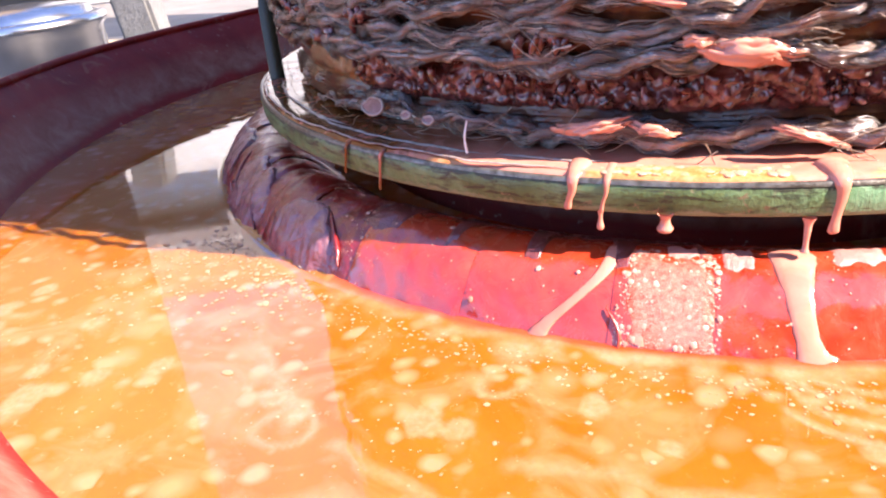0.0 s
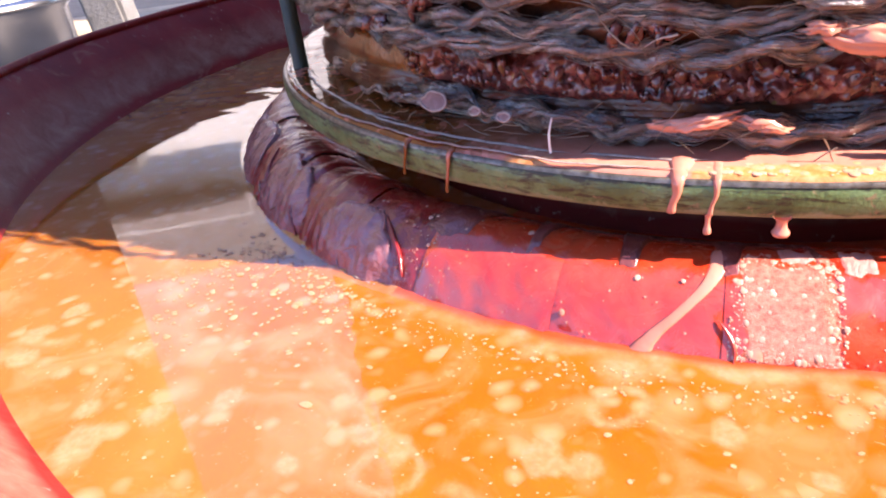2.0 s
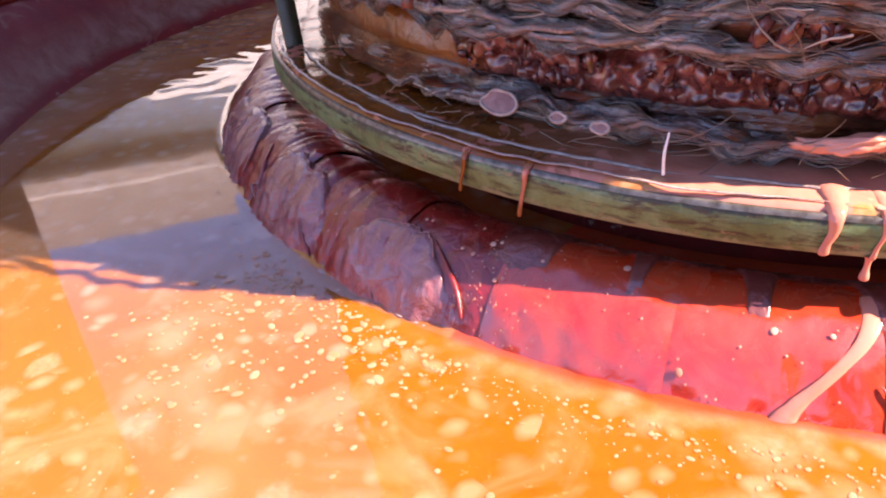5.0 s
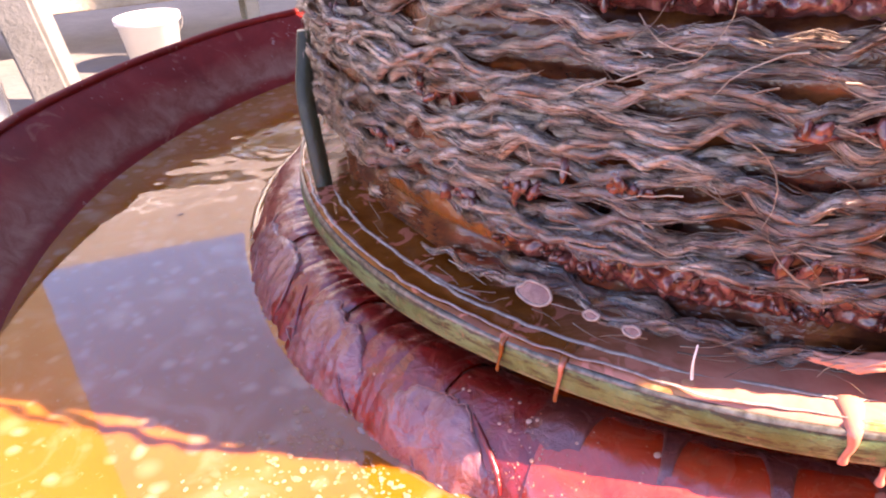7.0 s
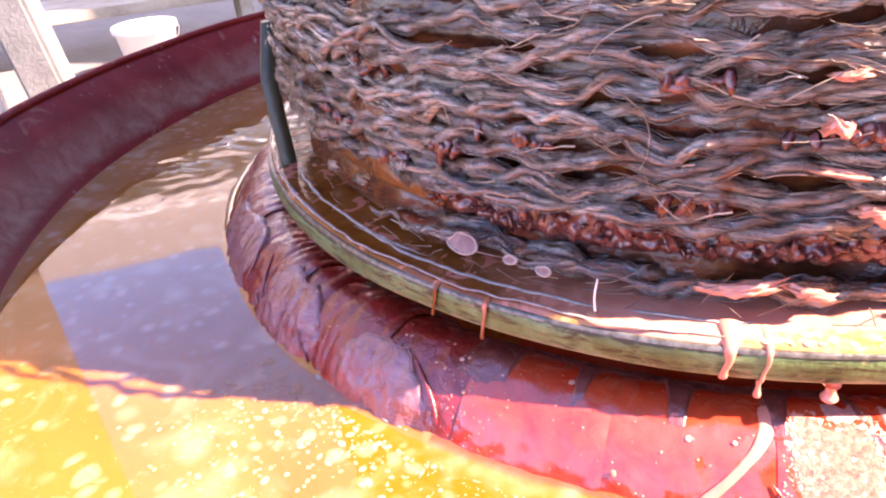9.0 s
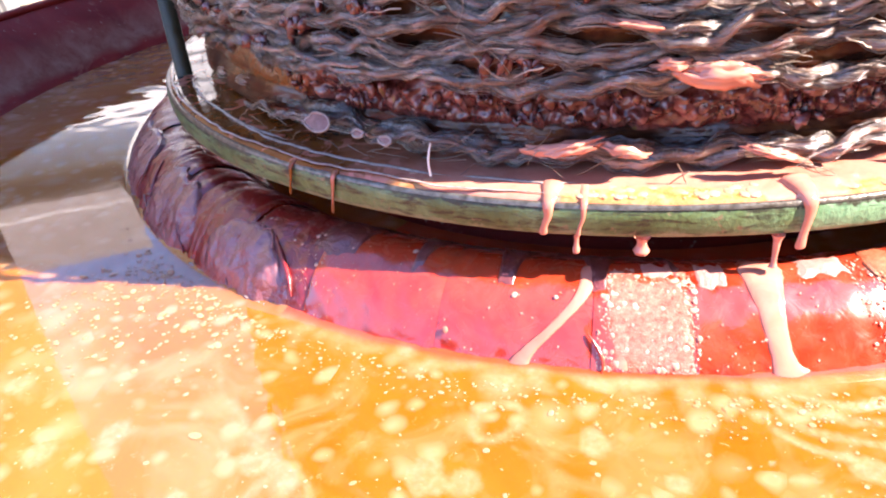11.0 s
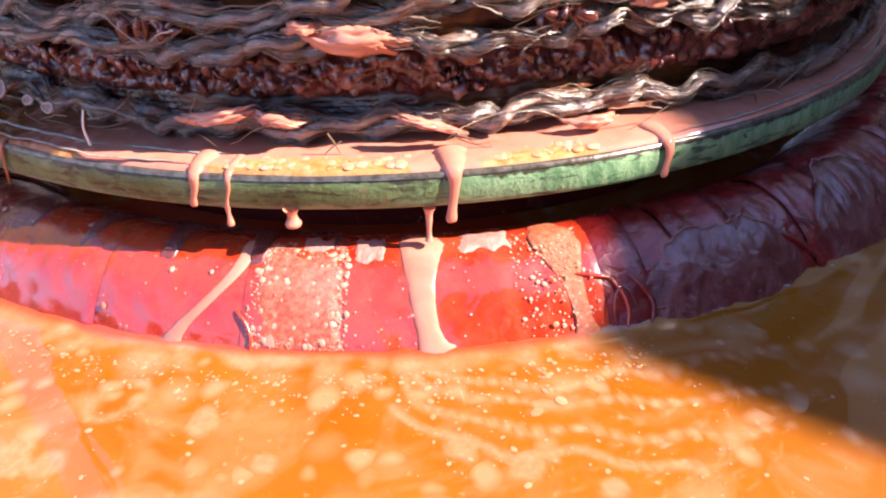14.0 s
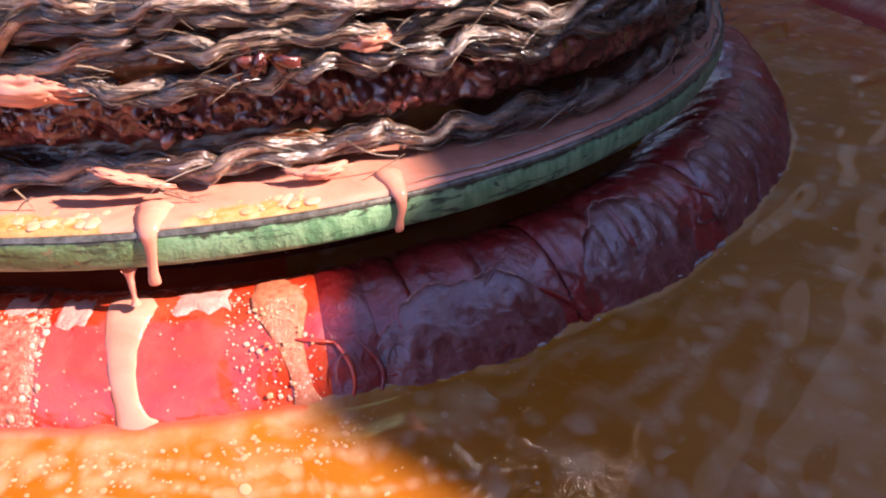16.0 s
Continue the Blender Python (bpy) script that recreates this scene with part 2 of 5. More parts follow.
def make_pomace():
    m = Mat("olive_pomace", 0.2, coat=1.0)
    c = m.ramp(m.noise(110, 4, 0.65, 0.6), [(0.25, (0.030, 0.007, 0.006)), (0.5, (0.11, 0.024, 0.020)), (0.64, (0.25, 0.085, 0.072)), (0.72, (0.22, 0.14, 0.040)), (0.82, (0.30, 0.22, 0.10))])
    c = m.mix(m.grey(m.noise(260, 4), 0.55, 0.75), c, (0.05, 0.012, 0.008))
    clear = m.t.nodes.new("ShaderNodeAttribute")
    clear.attribute_name = "clear"
    amber = m.ramp(m.noise(45, 4, 0.6, 0.8), [(0.3, (0.10, 0.026, 0.005)), (0.55, (0.20, 0.062, 0.010)), (0.75, (0.27, 0.085, 0.016))])
    return m.color(m.mix(clear.outputs["Fac"], c, amber)).bump(m.noise(380, 4, 0.6), 0.0012, 0.45).m


def make_core():
    m = Mat("oil_soaked_core", 0.25, coat=0.4)
    a = m.noise(60, 5)
    return m.color(m.ramp(a, [(0.3, (0.025, 0.006, 0.004)), (0.5, (0.09, 0.022, 0.009)), (0.62, (0.16, 0.046, 0.014)), (0.75, (0.22, 0.070, 0.014))])).bump(a, 0.003).m


def make_tub():
    m = Mat("maroon_enamel", 0.5)
    m.b.inputs["Specular IOR Level"].default_value = 0.18
    sep = m.t.nodes.new("ShaderNodeSeparateXYZ")
    m.link(m.pos, sep.inputs[0])
    a = m.noise(22, 5, 0.6, 0.5)
    add = m.node("ShaderNodeMath")
    add.operation = "MULTIPLY_ADD"
    add.inputs[1].default_value, add.inputs[2].default_value = 0.010, 0.0
    m.link(a, add.inputs[0])
    s = m.node("ShaderNodeMath")
    s.operation = "SUBTRACT"
    m.link(sep.outputs["Z"], s.inputs[0])
    m.link(add.outputs[0], s.inputs[1])
    c = m.ramp(a, [(0.3, (0.17, 0.012, 0.010)), (0.55, (0.235, 0.018, 0.014)), (0.8, (0.28, 0.032, 0.024))])
    scum = m.ramp(m.grey(s.outputs[0], -0.062, -0.018), [(0.0, (0, 0, 0)), (0.30, (0, 0, 0)), (0.42, (0.9, 0.9, 0.9)), (0.66, (0.62, 0.62, 0.62)), (0.95, (0, 0, 0))])
    c = m.mix(m.grey(m.noise(170, 3, 0.6), 0.67, 0.72), c, (0.36, 0.20, 0.17))
    c = m.mix(m.grey(m.noise(34, 4, 0.65, 1.2), 0.60, 0.72), c, (0.30, 0.10, 0.07))
    m.color(m.mix(scum, c, m.mix(m.grey(m.noise(60, 5, 0.7, 0.6), 0.35, 0.65), (0.22, 0.070, 0.045), (0.36, 0.18, 0.13))))
    m.rough(m.noise(70, 4), 0.35, 0.7)
    return m.bump(m.noise(140, 4), 0.001, 0.35).m


def make_plain(name, dark, light, scale, rough=0.7, metal=0.0, bump=0.01):
    m = Mat(name, rough, metal)
    a = m.noise(scale, 6, 0.65, 0.4)
    return m.color(m.mix(m.grey(a, 0.3, 0.7), dark, light)).bump(m.noise(scale * 6, 5), bump, 0.5).m


def make_skin(name, low, high, rough_lo, rough_hi, coat=1.0):
    m = Mat(name, 0.3, coat=coat, ior=1.5)
    m.b.inputs["Coat IOR"].default_value = 1.7
    c = m.mix(m.grey(m.noise(75, 8, 0.75, 1.4), 0.38, 0.60), low, high)
    m.color(c).rough(m.noise(90, 4, 0.6), 0.2, 0.5)
    cr = m.node("ShaderNodeMapRange")
    cr.inputs["To Min"].default_value, cr.inputs["To Max"].default_value = rough_lo, rough_hi
    m.link(m.grey(m.noise(70, 4, 0.65, 1.2), 0.42, 0.6), cr.inputs["Value"])
    m.link(cr.outputs[0], m.b.inputs["Coat Roughness"])
    warp = m.t.nodes.new("ShaderNodeVectorMath")
    warp.operation = "MULTIPLY_ADD"
    nz = m.node("ShaderNodeTexNoise", Scale=70.0, Detail=3.0)
    m.link(m.pos, nz.inputs["Vector"])
    m.link(nz.outputs["Color"], warp.inputs[0])
    warp.inputs[1].default_value = (0.016, 0.016, 0.016)
    m.link(m.pos, warp.inputs[2])
    facet = m.node("ShaderNodeTexVoronoi", Scale=95.0)
    m.link(warp.outputs[0], facet.inputs["Vector"])
    crumple = m.node("ShaderNodeMath")
    crumple.operation = "MULTIPLY_ADD"
    crumple.inputs[1].default_value = 0.8
    m.link(facet.outputs["Distance"], crumple.inputs[0])
    m.link(m.noise(110, 6, 0.6, 1.4), crumple.inputs[2])
    return m.bump(crumple.outputs[0], 0.0022, 0.45).m


OIL, FILM, RED, GREEN, EDGE = make_oil(), make_film(), make_red(), make_green(), make_steel_edge()
FIBRE, HAIR, POMACE, CORE, TUB = make_fibre(), make_hair(), make_pomace(), make_core(), make_tub()
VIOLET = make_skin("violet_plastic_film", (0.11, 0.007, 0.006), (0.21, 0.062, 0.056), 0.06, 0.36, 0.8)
# darker copy of the red wrap, with the shade of the ring's sides in its colour
SHADED_RED = make_skin("shaded_red_plastic", (0.17, 0.005, 0.005), (0.27, 0.014, 0.013), 0.05, 0.34, 0.8)
# loose film on the left, its mauve sky sheen put into the colour
SKY_MAUVE = make_skin("sky_mauve_plastic_film", (0.20, 0.036, 0.038), (0.32, 0.155, 0.150), 0.10, 0.42, 1.0)
CHALK = make_plain("dried_pink_foam", (0.44, 0.15, 0.12), (0.56, 0.30, 0.25), 260, 0.35, 0.0, 0.0012)
FOAM = make_foam("pale_foam", (0.40, 0.18, 0.085), (0.46, 0.26, 0.15))
FROTH = make_foam("peach_froth", (0.52, 0.22, 0.15), (0.60, 0.36, 0.27))
ORANGE = make_plain("bubbly_orange_run", (0.38, 0.070, 0.030), (0.50, 0.19, 0.10), 480, 0.15, 0.0, 0.0012)
FROTHY = make_plain("frothy_pink_layer", (0.36, 0.035, 0.020), (0.52, 0.20, 0.13), 520, 0.2, 0.0, 0.0012)
FOAM_TRAIL = make_foam("drifting_foam", (0.37, 0.145, 0.045), (0.40, 0.17, 0.065))
FOAM_BROWN = make_foam("brown_froth", (0.42, 0.13, 0.065), (0.52, 0.26, 0.15))
FOAM_GOLD = make_foam("golden_foam", (0.56, 0.26, 0.13), (0.62, 0.32, 0.22))
SCUM = make_plain("pale_scum", (0.22, 0.16, 0.135), (0.44, 0.37, 0.33), 300, 0.08, 0.0, 0.0004)
MAUVE = make_plain("mauve_oil_skin", (0.16, 0.075, 0.065), (0.30, 0.17, 0.15), 200, 0.1, 0.0, 0.0004)
CONCRETE = make_plain("pale_concrete", (0.11, 0.10, 0.09), (0.18, 0.17, 0.152), 3)
PLASTER = make_plain("white_plaster", (0.54, 0.53, 0.50), (0.70, 0.69, 0.66), 2)
BROWN = make_plain("brown_render", (0.075, 0.050, 0.032), (0.125, 0.088, 0.060), 3)
TILE = make_plain("old_roof_tile", (0.17, 0.15, 0.135), (0.27, 0.245, 0.225), 6)
DULL = make_plain("dull_plaster", (0.30, 0.26, 0.21), (0.42, 0.37, 0.31), 3)
STEEL = make_plain("stainless_steel", (0.45, 0.45, 0.45), (0.68, 0.68, 0.67), 8, 0.25, 1.0, 0.0005)
GREY = make_plain("grey_painted_steel", (0.11, 0.11, 0.10), (0.18, 0.18, 0.17), 12, 0.45)
WHITE = make_plain("white_plastic", (0.74, 0.74, 0.72), (0.82, 0.82, 0.80), 10, 0.4, 0.0, 0.001)
BEIGE = make_plain("pale_wood", (0.36, 0.28, 0.18), (0.55, 0.46, 0.33), 9)
ZL = -0.0472  # the oil's level


# ---- mesh helpers ----
def mesh_from(name, verts, quads, material, smooth=True, tris=()):
    me = bpy.data.meshes.new(name)
    verts = np.asarray(verts, dtype=np.float32)
    quads = np.asarray(quads, dtype=np.int32).reshape(-1, 4)
    tris = np.asarray(tris, dtype=np.int32).reshape(-1, 3)
    me.vertices.add(len(verts))
    me.vertices.foreach_set("co", verts.ravel())
    me.loops.add(quads.size + tris.size)
    me.loops.foreach_set("vertex_index", np.concatenate([quads.ravel(), tris.ravel()]))
    me.polygons.add(len(quads) + len(tris))
    starts = np.concatenate([np.arange(len(quads)) * 4, quads.size + np.arange(len(tris)) * 3])
    me.polygons.foreach_set("loop_start", starts.astype(np.int32))
    me.update(calc_edges=True)
    me.polygons.foreach_set("use_smooth", np.full(len(me.polygons), smooth))
    me.materials.append(material)
    me.validate()
    return me


def part(name, data, material=None, parent=None, label=""):
    if isinstance(data, bmesh.types.BMesh):
        me = bpy.data.meshes.new(name)
        bmesh.ops.recalc_face_normals(data, faces=data.faces)
        data.to_mesh(me)
        data.free()
        me.materials.append(material)
        data = me
    ob = new(name, data)
    if parent:
        ob.parent = parent
    if label:
        ob["label"] = label
    return ob


def thing(name, label, category, kind="", group="", at=(0, 0, 0)):
    ob = new(name)
    ob.empty_display_size = 0.02
    ob.location = at
    return tagged(ob, label, category, group, kind)


def grid_quads(rows, cols, wrap_cols=False, wrap_rows=False, base=0):
    r = np.arange(rows if wrap_rows else rows - 1)
    c = np.arange(cols if wrap_cols else cols - 1)
    r, c = np.meshgrid(r, c, indexing="ij")
    r2, c2 = (r + 1) % rows, (c + 1) % cols
    return (np.stack([r * cols + c, r * cols + c2, r2 * cols + c2, r2 * cols + c], -1).reshape(-1, 4) + base)


def lathe(name, profile, material, steps=360, centre=(0, 0), wobble=0.0, close=False):
    prof = np.array(profile, float)
    ang = np.linspace(0, 2 * math.pi, steps, endpoint=False)
    v = []
    for a in ang:
        w = wobble * noise.noise((math.cos(a) * 6, math.sin(a) * 6, 3.3)) if wobble else 0
        for r, z in prof:
            v.append((centre[0] + (r + w) * math.cos(a), centre[1] + (r + w) * math.sin(a), z + 0.4 * w))
    return mesh_from(name, v, grid_quads(steps, len(prof), wrap_cols=close, wrap_rows=True)[:, ::-1], material)


def smooth_line(points, n):
    """Catmull-Rom samples through points of any dimension."""
    p = np.array(points, float)
    p = np.vstack([2 * p[0] - p[1], p, 2 * p[-1] - p[-2]])
    out = []
    for u in np.linspace(0, len(p) - 3 - 1e-6, n):
        i = int(u)
        t = u - i
        a, b, c, d = p[i:i + 4]
        out.append(0.5 * (2 * b + (c - a) * t + (2 * a - 5 * b + 4 * c - d) * t * t + (3 * b - a - 3 * c + d) * t ** 3))
    return np.array(out)


def tube_arrays(path, radii, sides=8, flat=None, normal=None):
    """A tube of varying width along a path; flat squeezes it along the given normals."""
    p = np.asarray(path, float)
    tan = np.gradient(p, axis=0)
    tan /= np.linalg.norm(tan, axis=1)[:, None] + 1e-12
    up = np.array((0.13, 0.21, 0.97)) if normal is None else normal
    nrm = up - (tan * up).sum(1)[:, None] * tan
    nrm /= np.linalg.norm(nrm, axis=1)[:, None] + 1e-12
    side = np.cross(tan, nrm)
    a = np.linspace(0, 2 * math.pi, sides, endpoint=False)
    rr = np.broadcast_to(np.asarray(radii, float), (len(p),))[:, None, None]
    squeeze = 1.0 if flat is None else np.broadcast_to(np.asarray(flat, float), (len(p),))[:, None, None]
    v = p[:, None] + rr * (np.cos(a)[None, :, None] * side[:, None] + squeeze * np.sin(a)[None, :, None] * nrm[:, None])
    return v.reshape(-1, 3), grid_quads(len(p), sides, wrap_cols=True)


def joined(name, pieces, material, smooth=True):
    vs, qs, n = [], [], 0
    for v, q in pieces:
        vs.append(v)
        qs.append(q + n)
        n += len(v)
    return mesh_from(name, np.vstack(vs), np.vstack(qs), material, smooth)


def polar(deg, r, z, centre=(0, 0)):
    return (centre[0] + r * math.cos(radians(deg)), centre[1] + r * math.sin(radians(deg)), z)


def dome_arrays(centre, normal, radius, height, sides=9, rings=4, stretch=1.0, turn=0.0):
    """A low bubble dome standing on a surface."""
    n = Vector(normal).normalized()
    x = n.orthogonal().normalized()
    x.rotate(Matrix.Rotation(turn, 3, n).to_quaternion())
    y = n.cross(x)
    v = []
    for i in range(rings):
        e = i / (rings - 1) * math.pi / 2 * 0.96
        for k in range(sides):
            a = 2 * math.pi * k / sides
            c = Vector(centre) + x * (radius * stretch * math.cos(e) * math.cos(a)) + y * (radius * math.cos(e) * math.sin(a)) + n * (height * math.sin(e) - height * 0.15)
            v.append(tuple(c))
    return np.array(v), grid_quads(rings, sides, wrap_cols=True)


def icosphere_data():
    bm = bmesh.new()
    bmesh.ops.create_icosphere(bm, subdivisions=2, radius=1)
    v = np.array([x.co[:] for x in bm.verts])
    f = np.array([[x.index for x in fc.verts] for fc in bm.faces])
    bm.free()
    return v, f


ICO_V, ICO_F = icosphere_data()


def lumps(name, places, material):
    """Many rough lumps in one mesh: places of (centre, three radii, seed)."""
    vs, fs, n = [], [], 0
    for c, r, s in places:
        k = np.array([1 + 0.55 * noise.noise(Vector(p) * 1.5 + Vector((s, s * 0.7, 0))) + 0.35 * noise.noise(Vector(p) * 3.7 + Vector((s, 0, 4))) for p in ICO_V])
        turn = np.array(Euler((s, s * 1.3, s * 0.6)).to_matrix())
        vs.append((ICO_V * k[:, None] * np.array(r)) @ turn.T + np.array(c))
        fs.append(ICO_F + n)
        n += len(ICO_V)
    return mesh_from(name, np.vstack(vs), np.zeros((0, 4)), material, True, np.vstack(fs))


# ---- surroundings ----
def block(name, lo, hi, material, bevel=0.01, m=None):
    bm = bmesh.new()
    bmesh.ops.create_cube(bm, size=1)
    for v in bm.verts:
        v.co = Vector([lo[i] + (v.co[i] + 0.5) * (hi[i] - lo[i]) for i in range(3)])
    bmesh.ops.bevel(bm, geom=bm.edges[:], offset=bevel, segments=2, affect="EDGES")
    if m:
        bm.transform(m)
    return part(name, bm, material)


GROUND = -0.55
bm = bmesh.new()
bmesh.ops.create_grid(bm, x_segments=60, y_segments=60, size=200)
for v in bm.verts:
    v.co.z = GROUND
tagged(part("ground", bm, CONCRETE), "pale worn concrete yard floor in sunlight", "ground", kind="structure")


def wall_at(name, az0, az1, dist, height, material, label, thick=0.3):
    a, b = Vector(polar(az0, dist, 0)), Vector(polar(az1, dist, 0))
    d = b - a
    m = Matrix.Translation(a) @ Matrix.Rotation(math.atan2(d.y, d.x), 4, "Z")
    return tagged(block(name, (0, -thick, GROUND), (d.length, 0, height), material, 0.02, m), label, "wall", kind="structure")


wall_at("wall_north", 122.5, 80, 8.0, 3.0, PLASTER, "white plastered yard wall in sunlight")


def roof_over(az0, az1, dist, eave, pitch, length):
    """A tiled roof rising away from the yard above a wall."""
    a, b = Vector(polar(az0, dist, 0)), Vector(polar(az1, dist, 0))
    d = b - a
    m = Matrix.Translation(a) @ Matrix.Rotation(math.atan2(d.y, d.x), 4, "Z") @ Matrix.Translation((0, -0.6, eave)) @ Matrix.Rotation(radians(pitch), 4, "X")
    return tagged(block("roof", (0, 0, -0.07), (d.length, length, 0.07), TILE, 0.02, m), "pale weathered tiled roof over the white yard wall", "roof", kind="structure")


roof_over(122.5, 80, 8.0, 2.62, 40, 2.8)
wall_at("wall_west", 168, 121.5, 5.5, 5.0, BROWN, "dark brown rendered building wall in shade")
wall_at("wall_behind", -36, -96, 2.7, 2.5, BROWN, "dark brown rendered wall across the yard")
wall_at("wall_east", 62, 39.5, 4.2, 7.0, BROWN, "dark brown rendered house wall in shade")
# unseen pale surface, added to give the right-hand oil its pale reflections
wall_at("pale_reflector", 39.5, 12, 4.2, 7.0, DULL, "unseen dull pale wall added for its reflection in the oil")
# unseen block added towards the sun, cut to shade the press's far side
def add_shade_caster():
    along = Vector((SUN.x, SUN.y, 0)).normalized()
    side = Vector((-along.y, along.x, 0))
    top = [(-0.46, GROUND), (-0.44, 0.30), (-0.355, 0.705), (-0.295, 0.822), (-0.262, 0.870), (-0.232, 0.894), (-0.181, 0.911), (0.40, 1.100), (1.60, 1.13), (1.60, GROUND)]
    bm = bmesh.new()
    rows = [[bm.verts.new(along * d + side * b + Vector((0, 0, z))) for b, z in top] for d in (1.30, 1.50)]
    bm.faces.new(rows[0])
    bm.faces.new(rows[1][::-1])
    for i in range(len(top)):
        k = (i + 1) % len(top)
        bm.faces.new((rows[0][i], rows[0][k], rows[1][k], rows[1][i]))
    tagged(part("shade_caster", bm, BROWN), "unseen brown block added and cut to shade the press's far side", "wall", kind="structure")


add_shade_caster()


def steel_drum(x, y, radius, height):
    t = thing("steel_drum", "shiny stainless steel drum standing on concrete floor", "drum", at=(x, y, GROUND))
    prof = [(0, 0), (radius, 0), (radius, height * 0.3), (radius + 0.008, height * 0.32), (radius, height * 0.34), (radius, height * 0.9),
            (radius + 0.012, height * 0.93), (radius + 0.012, height * 0.96), (radius - 0.01, height * 0.97)]
    part("body", lathe("body", prof, STEEL, 64), parent=t)
    part("lid", lathe("lid", [(radius - 0.012, height * 0.965), (radius - 0.02, height), (0.05, height * 1.02), (0, height * 1.02)], STEEL, 64), parent=t)


def bucket(x, y, radius, height):
    t = thing("white_bucket", "white plastic bucket standing in full sun", "bucket", at=(x, y, GROUND))
    prof = [(0, 0), (radius * 0.8, 0), (radius * 0.98, height * 0.88), (radius * 1.06, height * 0.89), (radius * 1.06, height), (radius * 0.96, height), (radius * 0.78, 0.01), (0, 0.01)]
    part("body", lathe("body", prof, WHITE, 48), parent=t)
    a = np.linspace(0, math.pi, 24)
    p = np.stack([radius * 1.07 * np.cos(a), np.full(24, radius * 0.3), height * 0.9 - 0.09 * np.sin(a)], 1)
    part("handle", joined("handle", [tube_arrays(p, 0.004, 6)], STEEL), parent=t)


def bench(x, y, turn):
    t = thing("wooden_bench", "pale wooden bench in sun on the yard floor", "bench", at=(x, y, GROUND))
    t.rotation_euler.z = radians(turn)
    for k in range(3):
        b = block("plank", (-0.7, -0.17 + 0.12 * k, 0.16), (0.7, -0.053 + 0.12 * k, 0.2), BEIGE, 0.004)
        b.parent = t
    for sx in (-0.6, 0.6):
        for sy in (-0.14, 0.14):
            b = block("leg", (sx - 0.025, sy - 0.025, 0), (sx + 0.025, sy + 0.025, 0.16), BEIGE, 0.004)
            b.parent = t


def post(x, y, lean, height):
    t = thing("grey_post", "grey painted steel post standing on a base plate", "post", at=(x, y, GROUND))
    pm = Matrix.Rotation(radians(lean), 4, "Y")
    b = block("pole", (-0.06, -0.06, 0.0), (0.06, 0.06, height), GREY, 0.012, pm)
    b.parent = t
    b = block("base_plate", (-0.1, -0.1, 0), (0.1, 0.1, 0.012), GREY, 0.003)
    b.parent = t


steel_drum(-1.10, 1.20, 0.165, 0.49)
bucket(-0.90, 2.36, 0.105, 0.17)
bench(-1.20, 2.75, 12)
post(-1.10, 1.95, -7, 1.2)


# ---- tub, pedestal and oil ----
tub = thing("round_tub", "maroon enamelled round steel tub holding orange oil", "tub", at=(0, 0, 0))
TR = 0.3965
part("shell", lathe("shell", [(0.0, -0.10), (0.34, -0.10), (0.362, -0.092), (TR - 0.012, -0.062), (TR, ZL), (0.4075, -0.033), (0.420, -0.016), (0.434, -0.003), (0.4395, 0.0008), (0.4420, -0.0035), (0.436, -0.013), (0.425, -0.030), (0.40, -0.062), (0.372, -0.105), (0.345, -0.112), (0.0, -0.112)], TUB, 300, wobble=0.0012), parent=tub)
part("rolled_rim", lathe("rolled_rim", [(0.4385 + 0.0034 * math.cos(k * math.pi / 6), 0.0 + 0.0030 * math.sin(k * math.pi / 6)) for k in range(12)], TUB, 300, wobble=0.0012, close=True), parent=tub, label="rolled maroon rim")
ped = thing("press_pedestal", "grey painted steel pedestal under the press tub", "pedestal", at=(0, 0, 0))
part("column", lathe("column", [(0, GROUND + 0.02), (0.2, GROUND + 0.02), (0.2, -0.13), (0.33, -0.1125), (0, -0.1125)], GREY, 64), parent=ped)
part("foot", lathe("foot", [(0, GROUND), (0.32, GROUND), (0.32, GROUND + 0.018), (0.2, GROUND + 0.02), (0, GROUND + 0.02)], GREY, 64), parent=ped)


TRAILS = [((-99.0, 0.276), (-97.0, 0.287), (-92, 0.293), (-86, 0.297), (-78, 0.301)), ((-99.2, 0.277), (-98.0, 0.291), (-93, 0.300), (-87, 0.308), (-80, 0.315)), ((-99.5, 0.279), (-99.0, 0.295), (-95, 0.307), (-89, 0.317), (-83, 0.326)),
          ((-100.5, 0.298), (-97, 0.312), (-92, 0.321), (-87, 0.332)), ((-121, 0.345), (-115, 0.351), (-109, 0.349)), ((-130, 0.322), (-127, 0.331), (-124, 0.343)), ((-113, 0.334), (-108, 0.330), (-103, 0.335)), ((-107, 0.352), (-101, 0.345), (-95, 0.350)),
          # shaded right-hand oil: the first two are pale reflections painted in foam colour
          ((-56.7, 0.306), (-63.0, 0.3086), (-67.4, 0.314), (-71.8, 0.323)), ((-71.8, 0.3074), (-68.2, 0.310), (-65.8, 0.307)), ((-71.0, 0.346), (-72.0, 0.350), (-73.9, 0.357)), ((-60, 0.318), (-64, 0.327), (-67, 0.335))]


